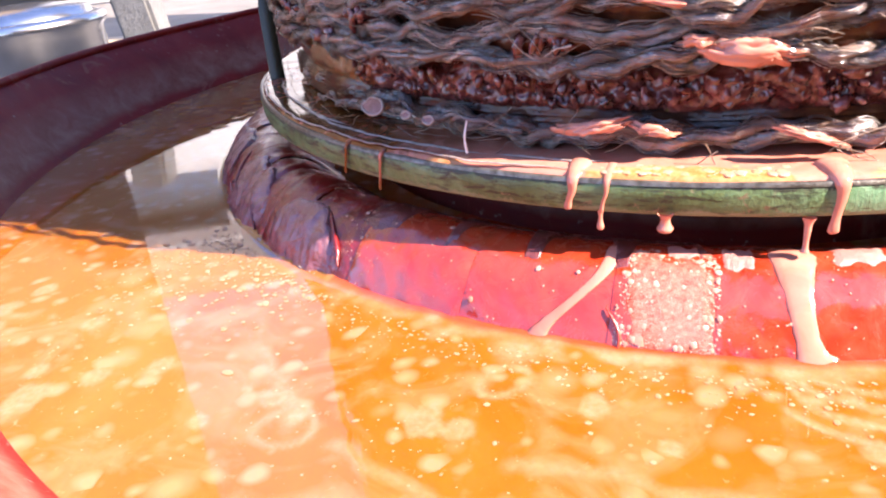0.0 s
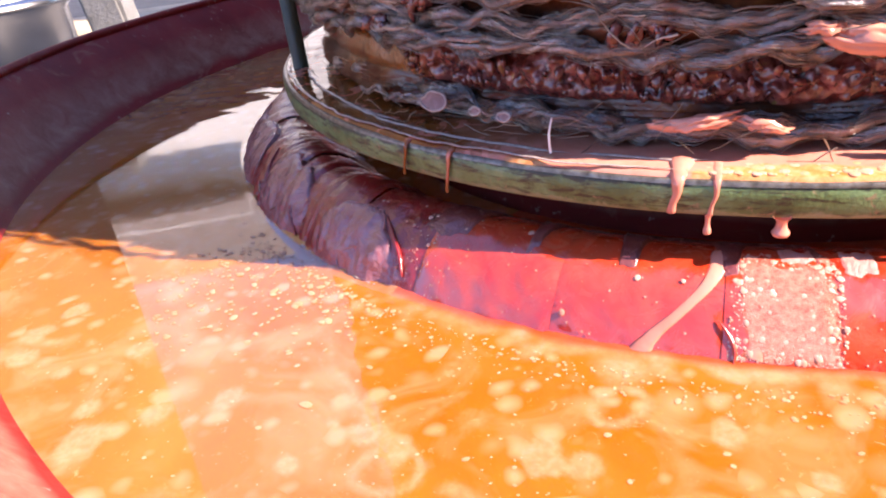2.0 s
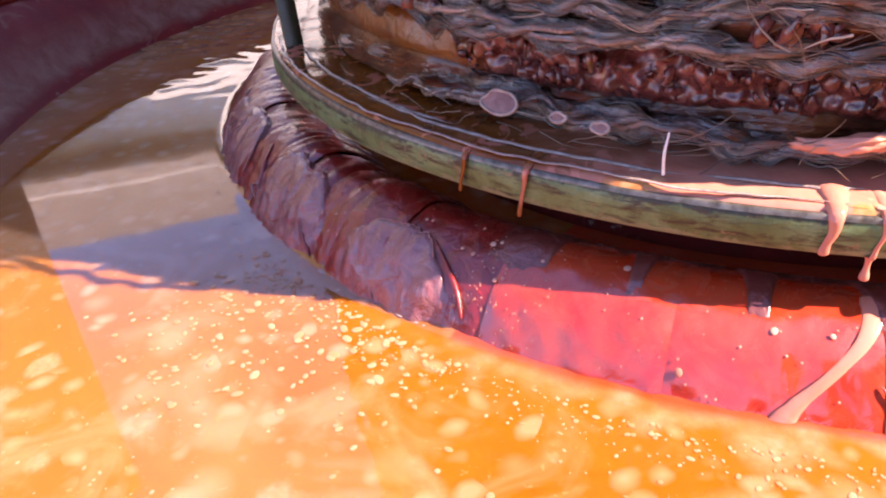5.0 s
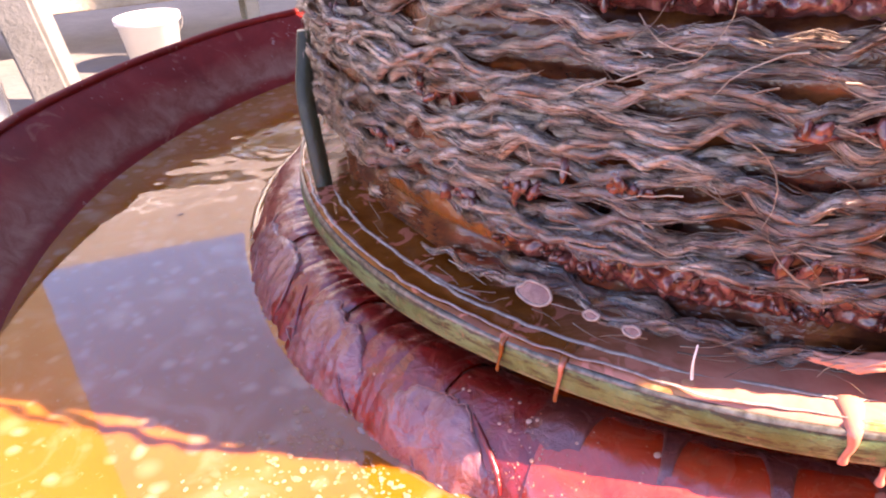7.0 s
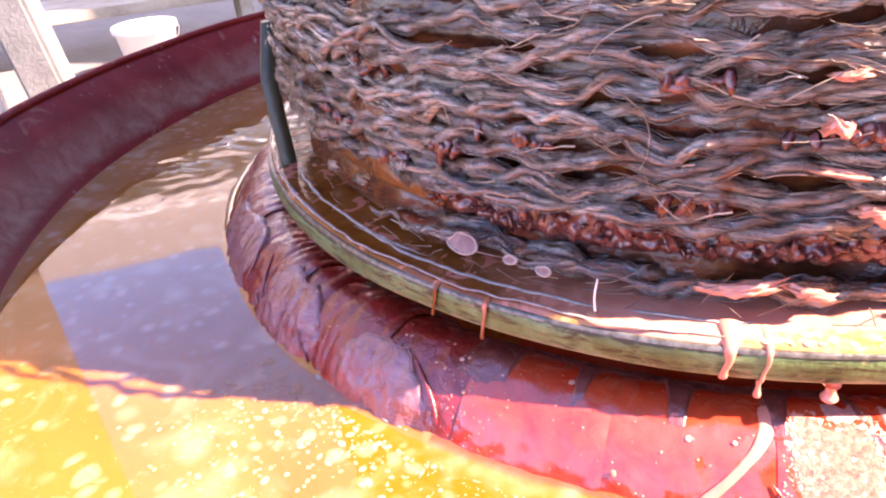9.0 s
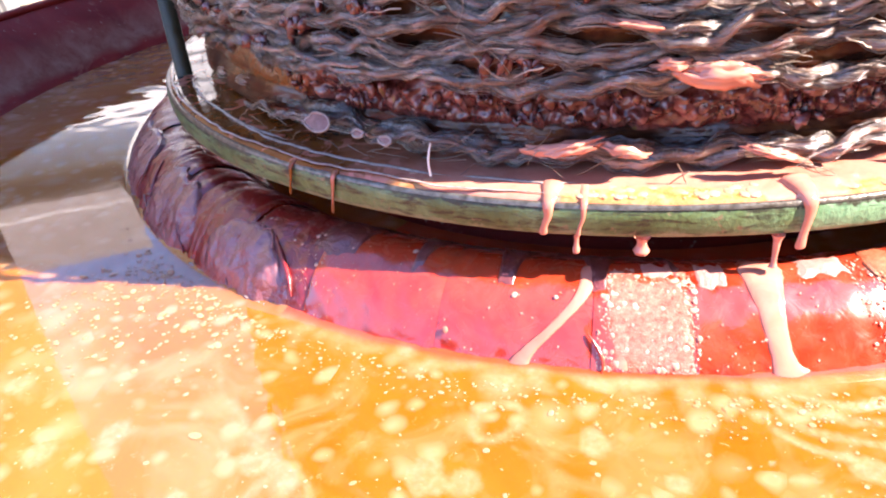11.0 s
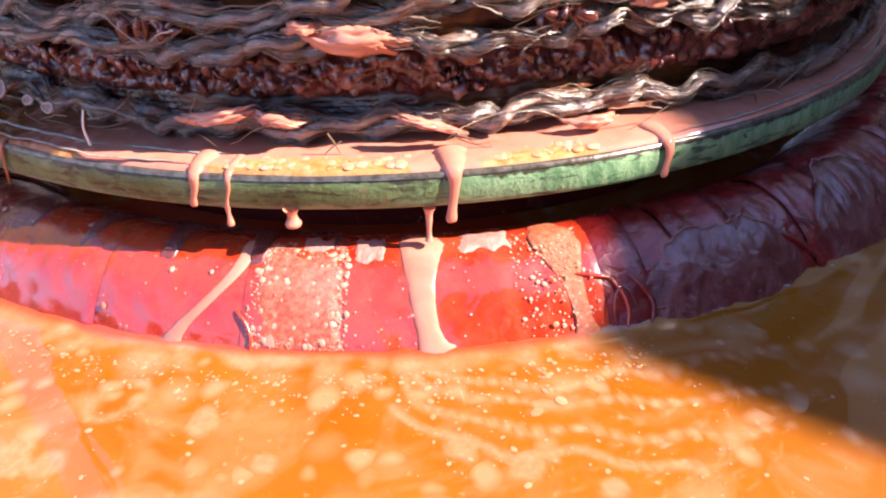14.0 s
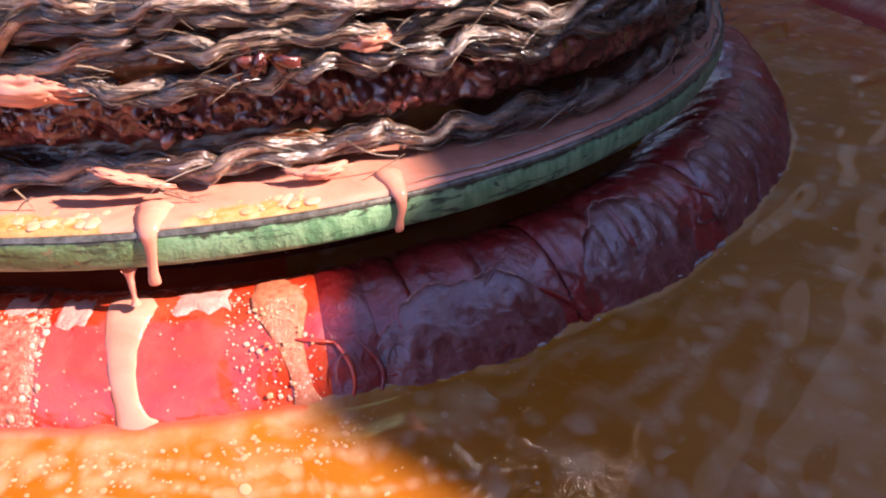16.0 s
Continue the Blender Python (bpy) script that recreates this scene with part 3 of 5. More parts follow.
# flat splashes of pale foam adrift: angle, distance from the axis, half width
SPLASHES = [(-142, 0.355, 0.006), (-134, 0.349, 0.006), (-136, 0.365, 0.005), (-126, 0.335, 0.006), (-137, 0.386, 0.009), (-134, 0.361, 0.004), (-128, 0.338, 0.003), (-148, 0.381, 0.006), (-149, 0.365, 0.005), (-146, 0.387, 0.006), (-124, 0.339, 0.003), (-128, 0.356, 0.004), (-139, 0.379, 0.004), (-143, 0.379, 0.004), (-125, 0.304, 0.002), (-118, 0.326, 0.007), (-116, 0.326, 0.005), (-94, 0.322, 0.005), (-97, 0.313, 0.004), (-110, 0.304, 0.005), (-106, 0.317, 0.003), (-91, 0.331, 0.004), (-93, 0.32, 0.003)]


def oil_surface():
    v, foam, fringe, steps = [], [], [], 1400
    radii = np.concatenate([np.linspace(0.20, 0.272, 8), np.linspace(0.274, 0.335, 56), np.linspace(0.3365, TR + 0.001, 42)])
    lines = [np.array([polar(d, r, 0)[:2] for d, r in smooth_line(tr, 30)]) for tr in TRAILS]
    for r in radii:
        for k in range(steps):
            a = 2 * math.pi * k / steps
            x, y = r * math.cos(a), r * math.sin(a)
            far = min(1.0, max(0.03, (y - 0.02) / 0.12))
            h = far * (0.00040 * noise.noise((x * 22, y * 34, 1.0)) + 0.00022 * noise.noise((x * 75, y * 90, 4.0)))
            if x > 0.02:
                # slow ripples where the oil lies in the added block's shade
                p, q = 0.8 * x + 0.6 * y, 0.8 * y - 0.6 * x
                h += min(1.0, (x - 0.02) / 0.08) * (0.0014 * noise.noise((p * 16, q * 42, 6.0)) + 0.0007 * noise.noise((p * 40, q * 95, 9.0)))
            gap = math.hypot(x - 0.0065, y - 0.013) - 0.2888
            near = max(0.0, 1 - gap / 0.006)
            v.append((x, y, ZL + h * min(1, (TR - r) / 0.02 + 0.1) + 0.0012 * min(near, 1.2) ** 2 ))
            f = 0.0
            deg = math.degrees(a) - 360
            if -155 < deg < -50 and r > 0.27:
                w = noise.noise((x * 60, y * 60, 8.0))
                wx, wy = x + 0.004 * w, y + 0.004 * noise.noise((x * 60, y * 60, 15.0))
                for i, ln in enumerate(lines):
                    d = np.sqrt(((ln - (wx, wy)) ** 2).sum(1).min())
                    f = max(f, (1.0 if i < 4 else 0.6) * (1 - d / (0.0026 if i < 4 else 0.0036)))
                for pd, pr, size in SPLASHES:
                    q = polar(pd, pr, 0)
                    dx, dy = x - q[0], y - q[1]
                    if abs(dx) < 0.02 and abs(dy) < 0.02:
                        d = math.hypot(dx, dy) / size + 0.55 * noise.noise((x * 90, y * 90, pd)) + 0.3 * noise.noise((x * 220, y * 220, pd))
                        f = max(f, min(0.72, 2.2 * (1.0 - d)))
                for pd, pr, size in ((-115.0, 0.300, 0.0075), (-123.9, 0.3445, 0.0080), (-98.6, 0.335, 0.0070)):
                    q = polar(pd, pr, 0)
                    f = max(f, 0.7 * (1 - abs(math.hypot(wx - q[0], wy - q[1]) - size) / 0.0022))
                for pd, pr, size in ((-115.8, 0.284, 0.010), (-99.3, 0.279, 0.009), (-89.0, 0.279, 0.008), (-108.3, 0.279, 0.006)):
                    q = polar(pd, pr, 0)
                    f = max(f, 1.1 * (1 - math.hypot(wx - q[0], wy - q[1]) / size))
                f = max(f, 0.75 * (1 - gap / 0.014) + 0.9 * noise.noise((x * 130, y * 130, 3.0)) - 0.15 if -135 < deg < -86 else 0)
            foam.append(min(1.0, max(0.0, f)))
            w = 0.0026 + 0.0018 * noise.noise((x * 70, y * 70, 12.0))
            fringe.append(0.85 * min(1.0, max(0.0, 1.3 - gap / w)) if -134 < deg < -88 else 0.0)
    me = mesh_from("oil_pool", v, grid_quads(len(radii), steps, wrap_cols=True), OIL)
    at = me.attributes.new("foam", "FLOAT", "POINT")
    at.data.foreach_set("value", np.array(foam, dtype=np.float32))
    at = me.attributes.new("fringe", "FLOAT", "POINT")
    at.data.foreach_set("value", np.array(fringe, dtype=np.float32))
    return me


tagged(part("oil_pool", oil_surface()), "orange cloudy olive oil with foam swirls in the tub", "oil", kind="structure")

# ---- ring wrapped in red plastic ----
RC = (0.0065, 0.013)
RING = [(0.215, -0.0600), (0.232, -0.0450), (0.243, -0.0340), (0.252, -0.0275), (0.260, -0.0254), (0.267, -0.0264), (0.2735, -0.0292), (0.2790, -0.0333), (0.2832, -0.0380), (0.2867, -0.0430), (0.2896, -0.0478), (0.2950, -0.057)]
RING_LINE = smooth_line(RING, 34)
ring = thing("base_ring", "ring wrapped in wet red plastic panels standing in oil", "ring", at=(0, 0, 0))
part("inner_body", lathe("inner_body", [(r - 0.0035, z - 0.0035) for r, z in RING] + [(0.279, -0.098), (0.212, -0.098)], RED, 200, RC), parent=ring)


def ring_point(deg, u, lift=0.0):
    """A place on the ring's outside: u runs from 0 (inside, top) to 1 (under the oil)."""
    i = min(int(u * 33), 32)
    f = u * 33 - i
    p = RING_LINE[i] * (1 - f) + RING_LINE[i + 1] * f
    t = RING_LINE[i + 1] - RING_LINE[i]
    n = np.array((-t[1], t[0]))
    n /= np.linalg.norm(n)
    q = p + n * lift
    nr = Vector((n[0] * math.cos(radians(deg)), n[0] * math.sin(radians(deg)), n[1]))
    return Vector(polar(deg, q[0], q[1], RC)), nr


SEAMS = [-180, -174, -168.5, -163, -158, -153.5, -149, -145, -140, -131.7, -121, -110.6, -104.5, -99.2, -90.2, -87.9, -84.8, -82.0, -77, -72, -67.5, -62, -56, -50, -44, -37, -30, -22, -14, -5, 6, 20, 40, 62, 85, 110, 135, 158, 180]


def WRINKLED(d):
    """How crumpled the wrap is: smooth on the front, loose on both sides."""
    return 0.07 + 0.93 * min(1.0, max(0.0, (-131 - d) / 9, (d + 90) / 6))


SLANT = [random.uniform(-1.6, 1.6) * WRINKLED(a) for a in SEAMS[:-1]]


def wrap_panel(a0, a1, k):
    cols = max(8, int((a1 - a0) / 0.30)) if -185 < a0 < 0 else 14
    v = []
    off = random.uniform(-0.0006, 0.0009) * (0.2 + 0.8 * WRINKLED((a0 + a1) / 2))
    for i in range(34):
        u = i / 33
        for c in range(cols):
            s = c / (cols - 1)
            deg = a0 + (a1 - a0) * s + (SLANT[k] * (1 - s) + SLANT[(k + 1) % len(SLANT)] * s) * (u - 0.65)
            edge = min(s, 1 - s) * (a1 - a0) / 57.3 * 0.28
            w = WRINKLED(deg)
            bev = -(0.0002 + 0.0005 * w) * max(0, 1 - edge / 0.0026) ** 2
            ridge = 0.5 - abs(noise.noise((deg * 0.30 + u * 0.9, u * 1.1, 21.0)))
            lift = off + bev + w * 0.0013 * ridge + w * 0.0010 * noise.noise((deg * 0.55 + u, u * 2.2, 2.0)) + w * 0.0008 * noise.noise((deg * 1.3 - u * 2, u * 3.5, 7.0)) + 0.0005 * noise.noise((deg * 0.8, u * 12, 11.0))
            p, n = ring_point(deg, u, lift)
            v.append(tuple(p))
    # lit red on the front, the darker shaded red on both sides
    return mesh_from("wrap_panel", v, grid_quads(34, cols), RED if -131 < (a0 + a1) / 2 < -87 else SHADED_RED)


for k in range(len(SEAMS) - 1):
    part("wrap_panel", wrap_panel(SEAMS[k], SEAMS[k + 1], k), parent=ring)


def fold(deg0, deg1, u0, u1, width, bow=0.0, material=None, lift=0.0006):
    """A raised crease of the plastic."""
    pts = []
    for s in np.linspace(0, 1, 14):
        p, n = ring_point(deg0 + (deg1 - deg0) * s + bow * math.sin(math.pi * s), 0.22 + 0.78 * (u0 + (u1 - u0) * s), lift + 0.0003 * noise.noise((s * 5, deg0, 1)))
        pts.append(tuple(p))
    w = width * np.sin(np.linspace(0.12, math.pi - 0.12, 14)) ** 0.5
    return joined("fold", [tube_arrays(pts, w, 7)], material or (RED if -131 < deg0 < -87 else SHADED_RED))


FOLDS = [(-89.6, -87.4, 0.50, 0.55, 0.0007, 0.0), (-87.4, -86.9, 0.55, 0.88, 0.0008, 0.5), (-83.8, -83.0, 0.60, 0.88, 0.0008, -0.5), (-82.4, -82.2, 0.62, 0.86, 0.0008, 0.5), (-79.5, -78.6, 0.66, 0.86, 0.0008, -0.4), (-110.9, -110.0, 0.62, 0.90, 0.0006, 0.5), (-86.2, -85.4, 0.55, 0.9, 0.0009, 0.8), (-84.8, -83.0, 0.78, 0.80, 0.0010, 0.3), (-62, -60.5, 0.72, 0.8, 0.0010, 0.6), (-76, -71.5, 0.45, 0.8, 0.0010, 0.8),
         (-68, -63, 0.40, 0.75, 0.0011, 0.4), (-58, -54, 0.35, 0.85, 0.0012, 0.5), (-150, -147, 0.5, 0.85, 0.0012, -0.8), (-154, -152, 0.45, 0.8, 0.0012, 0.6), (-144, -138, 0.45, 0.6, 0.0010, 0.3), (-160, -157, 0.4, 0.8, 0.0011, 0.5), (-137, -133, 0.4, 0.75, 0.0010, 0.7)]
for f in FOLDS:
    part("fold", fold(*f), parent=ring)


def film_wrap(a0, a1, top, material, label, seed, wavy=0.06):
    """A strip of loose plastic film lying over the ring, with a crumpled upper edge."""
    cols, rows = int((a1 - a0) / 0.28), 26
    v, lip = [], []
    for i in range(rows):
        s = i / (rows - 1)
        for c in range(cols):
            deg = a0 + (a1 - a0) * c / (cols - 1)
            e = min(c, cols - 1 - c) / 10
            u0 = top + wavy * (1.6 * noise.noise((deg * 0.16, seed, 0)) + 0.35 * noise.noise((deg * 0.7, seed, 4)) + 0.25 * noise.noise((deg * 2.1, seed, 6))) + 0.36 * max(0.0, 1 - e / 1.8) ** 1.5
            u = u0 + (0.985 - u0) * s
            fold_ = 0.5 - abs(noise.noise((deg * 0.35 + u * 2.2, u * 1.4, seed)))
            crease = 0.5 - abs(noise.noise((deg * 0.9 - u * 3, u * 2.6, seed + 7)))
            lift = 0.0012 + 0.0013 * fold_ + 0.0012 * crease + 0.0006 * noise.noise((deg * 2.5, u * 9, seed))
            lift -= 0.0026 * max(0.0, 1 - s / 0.05) + 0.0036 * max(0.0, 1 - e / 1.2)
            p, n = ring_point(deg, u, lift)
            v.append(tuple(p))
            if i == 1 and e > 1.2:
                lip.append(tuple(p))
    part("film_wrap", mesh_from("film_wrap", v, grid_quads(rows, cols), material), parent=ring, label=label)
    w = 0.0002 + 0.0006 * np.abs(np.array([noise.noise((k * 0.25, seed, 9)) for k in range(len(lip))]))
    part("film_lip", joined("film_lip", [tube_arrays(lip, w, 6)], CHALK), parent=ring, label="pale dried crust on the film's edge")


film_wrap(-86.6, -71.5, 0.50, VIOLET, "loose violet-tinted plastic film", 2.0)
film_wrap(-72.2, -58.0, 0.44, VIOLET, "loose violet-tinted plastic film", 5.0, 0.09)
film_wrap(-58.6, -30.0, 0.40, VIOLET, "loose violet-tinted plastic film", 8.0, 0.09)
film_wrap(-146.5, -132.5, 0.50, SKY_MAUVE, "wrinkled plastic film coloured with the sky's mauve sheen", 11.0, 0.09)
film_wrap(-160.0, -146.0, 0.44, SKY_MAUVE, "wrinkled plastic film coloured with the sky's mauve sheen", 14.0, 0.09)
film_wrap(-178.0, -159.5, 0.48, SKY_MAUVE, "wrinkled plastic film coloured with the sky's mauve sheen", 17.0, 0.09)


def dried_patch(a0, a1, u0, u1, seed):
    """A thin crust of dried foam on the ring's shoulder."""
    rows, cols = 10, 30
    v = []
    for i in range(rows):
        for c in range(cols):
            s, t = i / (rows - 1), c / (cols - 1)
            rim = min(1.0, 6 * min(s, 1 - s, t, 1 - t))
            deg = a0 + (a1 - a0) * t + 0.25 * noise.noise((s * 3, t * 2, seed))
            u = u0 + (u1 - u0) * s + 0.03 * noise.noise((t * 4, s * 2, seed + 3))
            p, n = ring_point(deg, u, 0.0008 * rim - 0.0002 + 0.0002 * noise.noise((t * 9, s * 6, seed)))
            v.append(tuple(p))
    return part("dried_patch", mesh_from("dried_patch", v, grid_quads(rows, cols), CHALK), parent=ring, label="crust of dried pale pink foam")


# creases standing up in the loose film, and its crumpled scum line at the oil
rng = random.Random(77)
for lo, hi, count, mat in ((-176.0, -133.0, 16, SKY_MAUVE), (-79.0, -34.0, 20, VIOLET)):
    for _ in range(count):
        d = rng.uniform(lo, hi)
        u0 = rng.uniform(0.35, 0.75)
        part("crease", fold(d, d + rng.uniform(-2.6, 2.6), u0, min(0.93, u0 + rng.uniform(0.08, 0.38)), rng.uniform(0.0003, 0.0006), rng.uniform(-1.6, 1.6), mat, 0.0018), parent=ring)


def bubble_cap(deg, u, wide, tall, material):
    """The raised rim of a bubble trapped under the film: an upright arch."""
    pts = []
    for q in np.linspace(0.25, math.pi - 0.1, 22):
        p, n = ring_point(deg + wide * math.cos(q), u - tall * math.sin(q), 0.0016)
        pts.append(tuple(p))
    w = 0.00032 * np.clip(np.sin(np.linspace(0, math.pi, 22)) * 3, 0.2, 1)
    part("bubble_rim", joined("bubble_rim", [tube_arrays(pts, w, 7)], material), parent=ring, label="arched rim of a trapped bubble")


for d, u, wide, tall in ((-83.9, 0.80, 0.75, 0.09), (-86.9, 0.84, 0.8, 0.14), (-80.6, 0.84, 0.6, 0.05), (-76.3, 0.78, 1.5, 0.16), (-62.2, 0.76, 1.3, 0.12)):
    bubble_cap(d, u, wide, tall, VIOLET)


def scum_line(a0, a1, seed, width):
    """A thin uneven crust where the film dips into the oil."""
    n = int((a1 - a0) * 4)
    pts, w = [], []
    for x in np.linspace(a0, a1, n):
        k = noise.noise((x * 0.9, seed, 0))
        r = 0.2902 + 0.0010 * noise.noise((x * 0.35, seed, 5)) + 0.0009 * k
        pts.append(polar(x, r, ZL + 0.0003, RC))
        w.append(width * max(0.06, 0.45 + 1.1 * k + 0.7 * noise.noise((x * 3.1, seed, 2))))
    part("scum_line", joined("scum_line", [tube_arrays(pts, np.array(w), 7, 0.5, np.tile((0.0, 0, 1), (n, 1)))], SCUM), parent=ring, label="pale scum along the waterline")


scum_line(-178, -134, 3, 0.0012)
scum_line(-86, -30, 6, 0.0013)


def shoulder_film(a0, a1, arches, seed):
    """Thin dull film on the ring's shoulder, drawn back in arches over the wet red."""
    rows, cols = 12, int((a1 - a0) / 0.15)
    v = []
    for i in range(rows):
        s = i / (rows - 1)
        for c in range(cols):
            deg = a0 + (a1 - a0) * c / (cols - 1)
            low = 0.52 + 0.03 * noise.noise((deg * 0.5, seed, 0)) + 0.02 * noise.noise((deg * 2, seed, 3))
            for b0, b1, top in arches:
                x = (deg - b0) / (b1 - b0)
                if 0 < x < 1:
                    low = min(low, low + (top - low) * min(1.0, 1.6 * math.sin(math.pi * x) ** 0.45))
            end = min(1.0, min(c, cols - 1 - c) / 8)
            p, n = ring_point(deg, 0.08 + (low - 0.08) * s, (0.0011 + 0.0003 * noise.noise((deg, s * 5, seed))) * end * min(1.0, (1 - s) * 5 + 0.05))
            v.append(tuple(p))
    part("shoulder_film", mesh_from("shoulder_film", v, grid_quads(rows, cols), VIOLET), parent=ring, label="thin dull mauve film")


shoulder_film(-133.0, -104.6, ((-129.0, -124.0, 0.24), (-123.1, -117.4, 0.25), (-116.2, -110.9, 0.30), (-109.8, -105.2, 0.30)), 4.0)


def dried_patch_of(name, material, label, *args):
    ob = dried_patch(*args)
    ob.name, ob["label"] = name, label
    ob.data.materials[0] = material


dried_patch_of("froth_layer", FROTHY, "pink froth spread over the plastic", -110.2, -104.0, 0.34, 0.93, 8)
dried_patch(-103.9, -101.6, 0.33, 0.50, 1)
dried_patch(-96.8, -93.2, 0.33, 0.46, 2)
dried_patch(-107.6, -105.0, 0.33, 0.44, 3)

# ---- green plate ----
PR = 0.2515
plate = thing("press_plate", "round green-painted steel plate, worn, carrying wet rope mats", "plate", at=(0, 0, 0))
part("disc", lathe("disc", [(0.0, -0.0108), (PR - 0.0015, -0.0112), (PR - 0.0004, -0.0104), (PR, -0.009), (PR + 0.0003, -0.005), (PR, -0.0022), (PR - 0.0008, -0.0006), (PR - 0.0022, -0.0002), (0.0, -0.0008)], GREEN, 420, wobble=0.0010), parent=plate)
part("rim_edge", lathe("rim_edge", [(PR - 0.0030, -0.0004), (PR - 0.0016, 0.0003), (PR - 0.0004, 0.0001), (PR - 0.0001, -0.0012)], EDGE, 420, wobble=0.0010), parent=plate, label="bare worn steel rim edge")
part("support", lathe("support", [(0.19, -0.098), (0.19, -0.0113), (0, -0.0113)], TUB, 64), parent=plate)


def tab():
    line = smooth_line([(0.2420, -170.0, -0.0005), (0.2425, -171.2, 0.013), (0.2430, -172.5, 0.027), (0.2432, -174.0, 0.041), (0.2405, -176.2, 0.054), (0.2385, -178.0, 0.064)], 30)
    v = []
    for i, (r, deg, z) in enumerate(line):
        w = 0.0046 * (1.0 - 0.25 * (i / 29) ** 2) + 0.0006 * noise.noise((i * 0.5, 0, 0))
        a = radians(deg)
        for dr, dw in ((-0.0036, -0.8), (-0.0042, 0), (-0.0036, 0.8), (0.0034, 0.8), (0.0040, 0), (0.0034, -0.8)):
            x, y = (r + dr), dw * w
            v.append((x * math.cos(a) - y * math.sin(a), x * math.sin(a) + y * math.cos(a), z))
    return mesh_from("tab", v, grid_quads(30, 6, wrap_cols=True), GREEN, True, [(174, 175, 176), (174, 176, 177), (174, 177, 179), (177, 178, 179)])


part("tab", tab(), parent=plate, label="upright bent green steel tab")


def film_surface():
    v, foam, steps = [], [], 1700
    radii = np.concatenate([np.linspace(0.20, 0.236, 7), np.linspace(0.2372, 0.2503, 14)])
    for r in radii:
        for k in range(steps):
            a = 2 * math.pi * k / steps
            edge = 0.0007 * noise.noise((math.cos(a) * 9, math.sin(a) * 9, 5)) - 0.0002
            s = (r - 0.20) / 0.0503
            rr = r + edge * s ** 3
            h = 0.0020 * math.sqrt(max(0.0, 1 - s ** 30)) + 0.0004 * noise.noise((rr * math.cos(a) * 60, rr * math.sin(a) * 60, 2))
            v.append((rr * math.cos(a), rr * math.sin(a), h - 0.0002))
            deg = math.degrees(a) - 360
            f = 0.0
            for a0, a1, depth in ((-113.0, -98.4, 0.0105), (-94.0, -85.0, 0.0075), (-127, -123, 0.004)):
                t = (deg - a0) / (a1 - a0)
                if 0 < t < 1:
                    wide = depth * (math.sin(math.pi * t) ** 0.5 + 0.35 * noise.noise((deg * 0.9, 0, 6.0)))
                    f = max(f, (r - (0.2505 - wide)) / 0.0016)
            foam.append(min(1.0, max(0.0, f)))
    me = mesh_from("oil_film", v, grid_quads(len(radii), steps, wrap_cols=True), FILM)
    at = me.attributes.new("foam", "FLOAT", "POINT")
    at.data.foreach_set("value", np.array(foam, dtype=np.float32))
    return me


tagged(part("oil_film", film_surface()), "pink cloudy oil film lying on the green plate", "oil film")

# ---- rope mats ----
def noisy(a, seed, f=1.0):
    return np.array([noise.noise((math.cos(x) * 9 * f, math.sin(x) * 9 * f, seed)) for x in a])


def bulge(deg):
    """How far the stack leans out beyond its round shape."""
    t = min(1.0, max(0.0, (deg + 88) / 32)) if deg < 60 else max(0.0, 1 - (deg - 60) / 60)
    return 0.0115 * t * t * (3 - 2 * t)


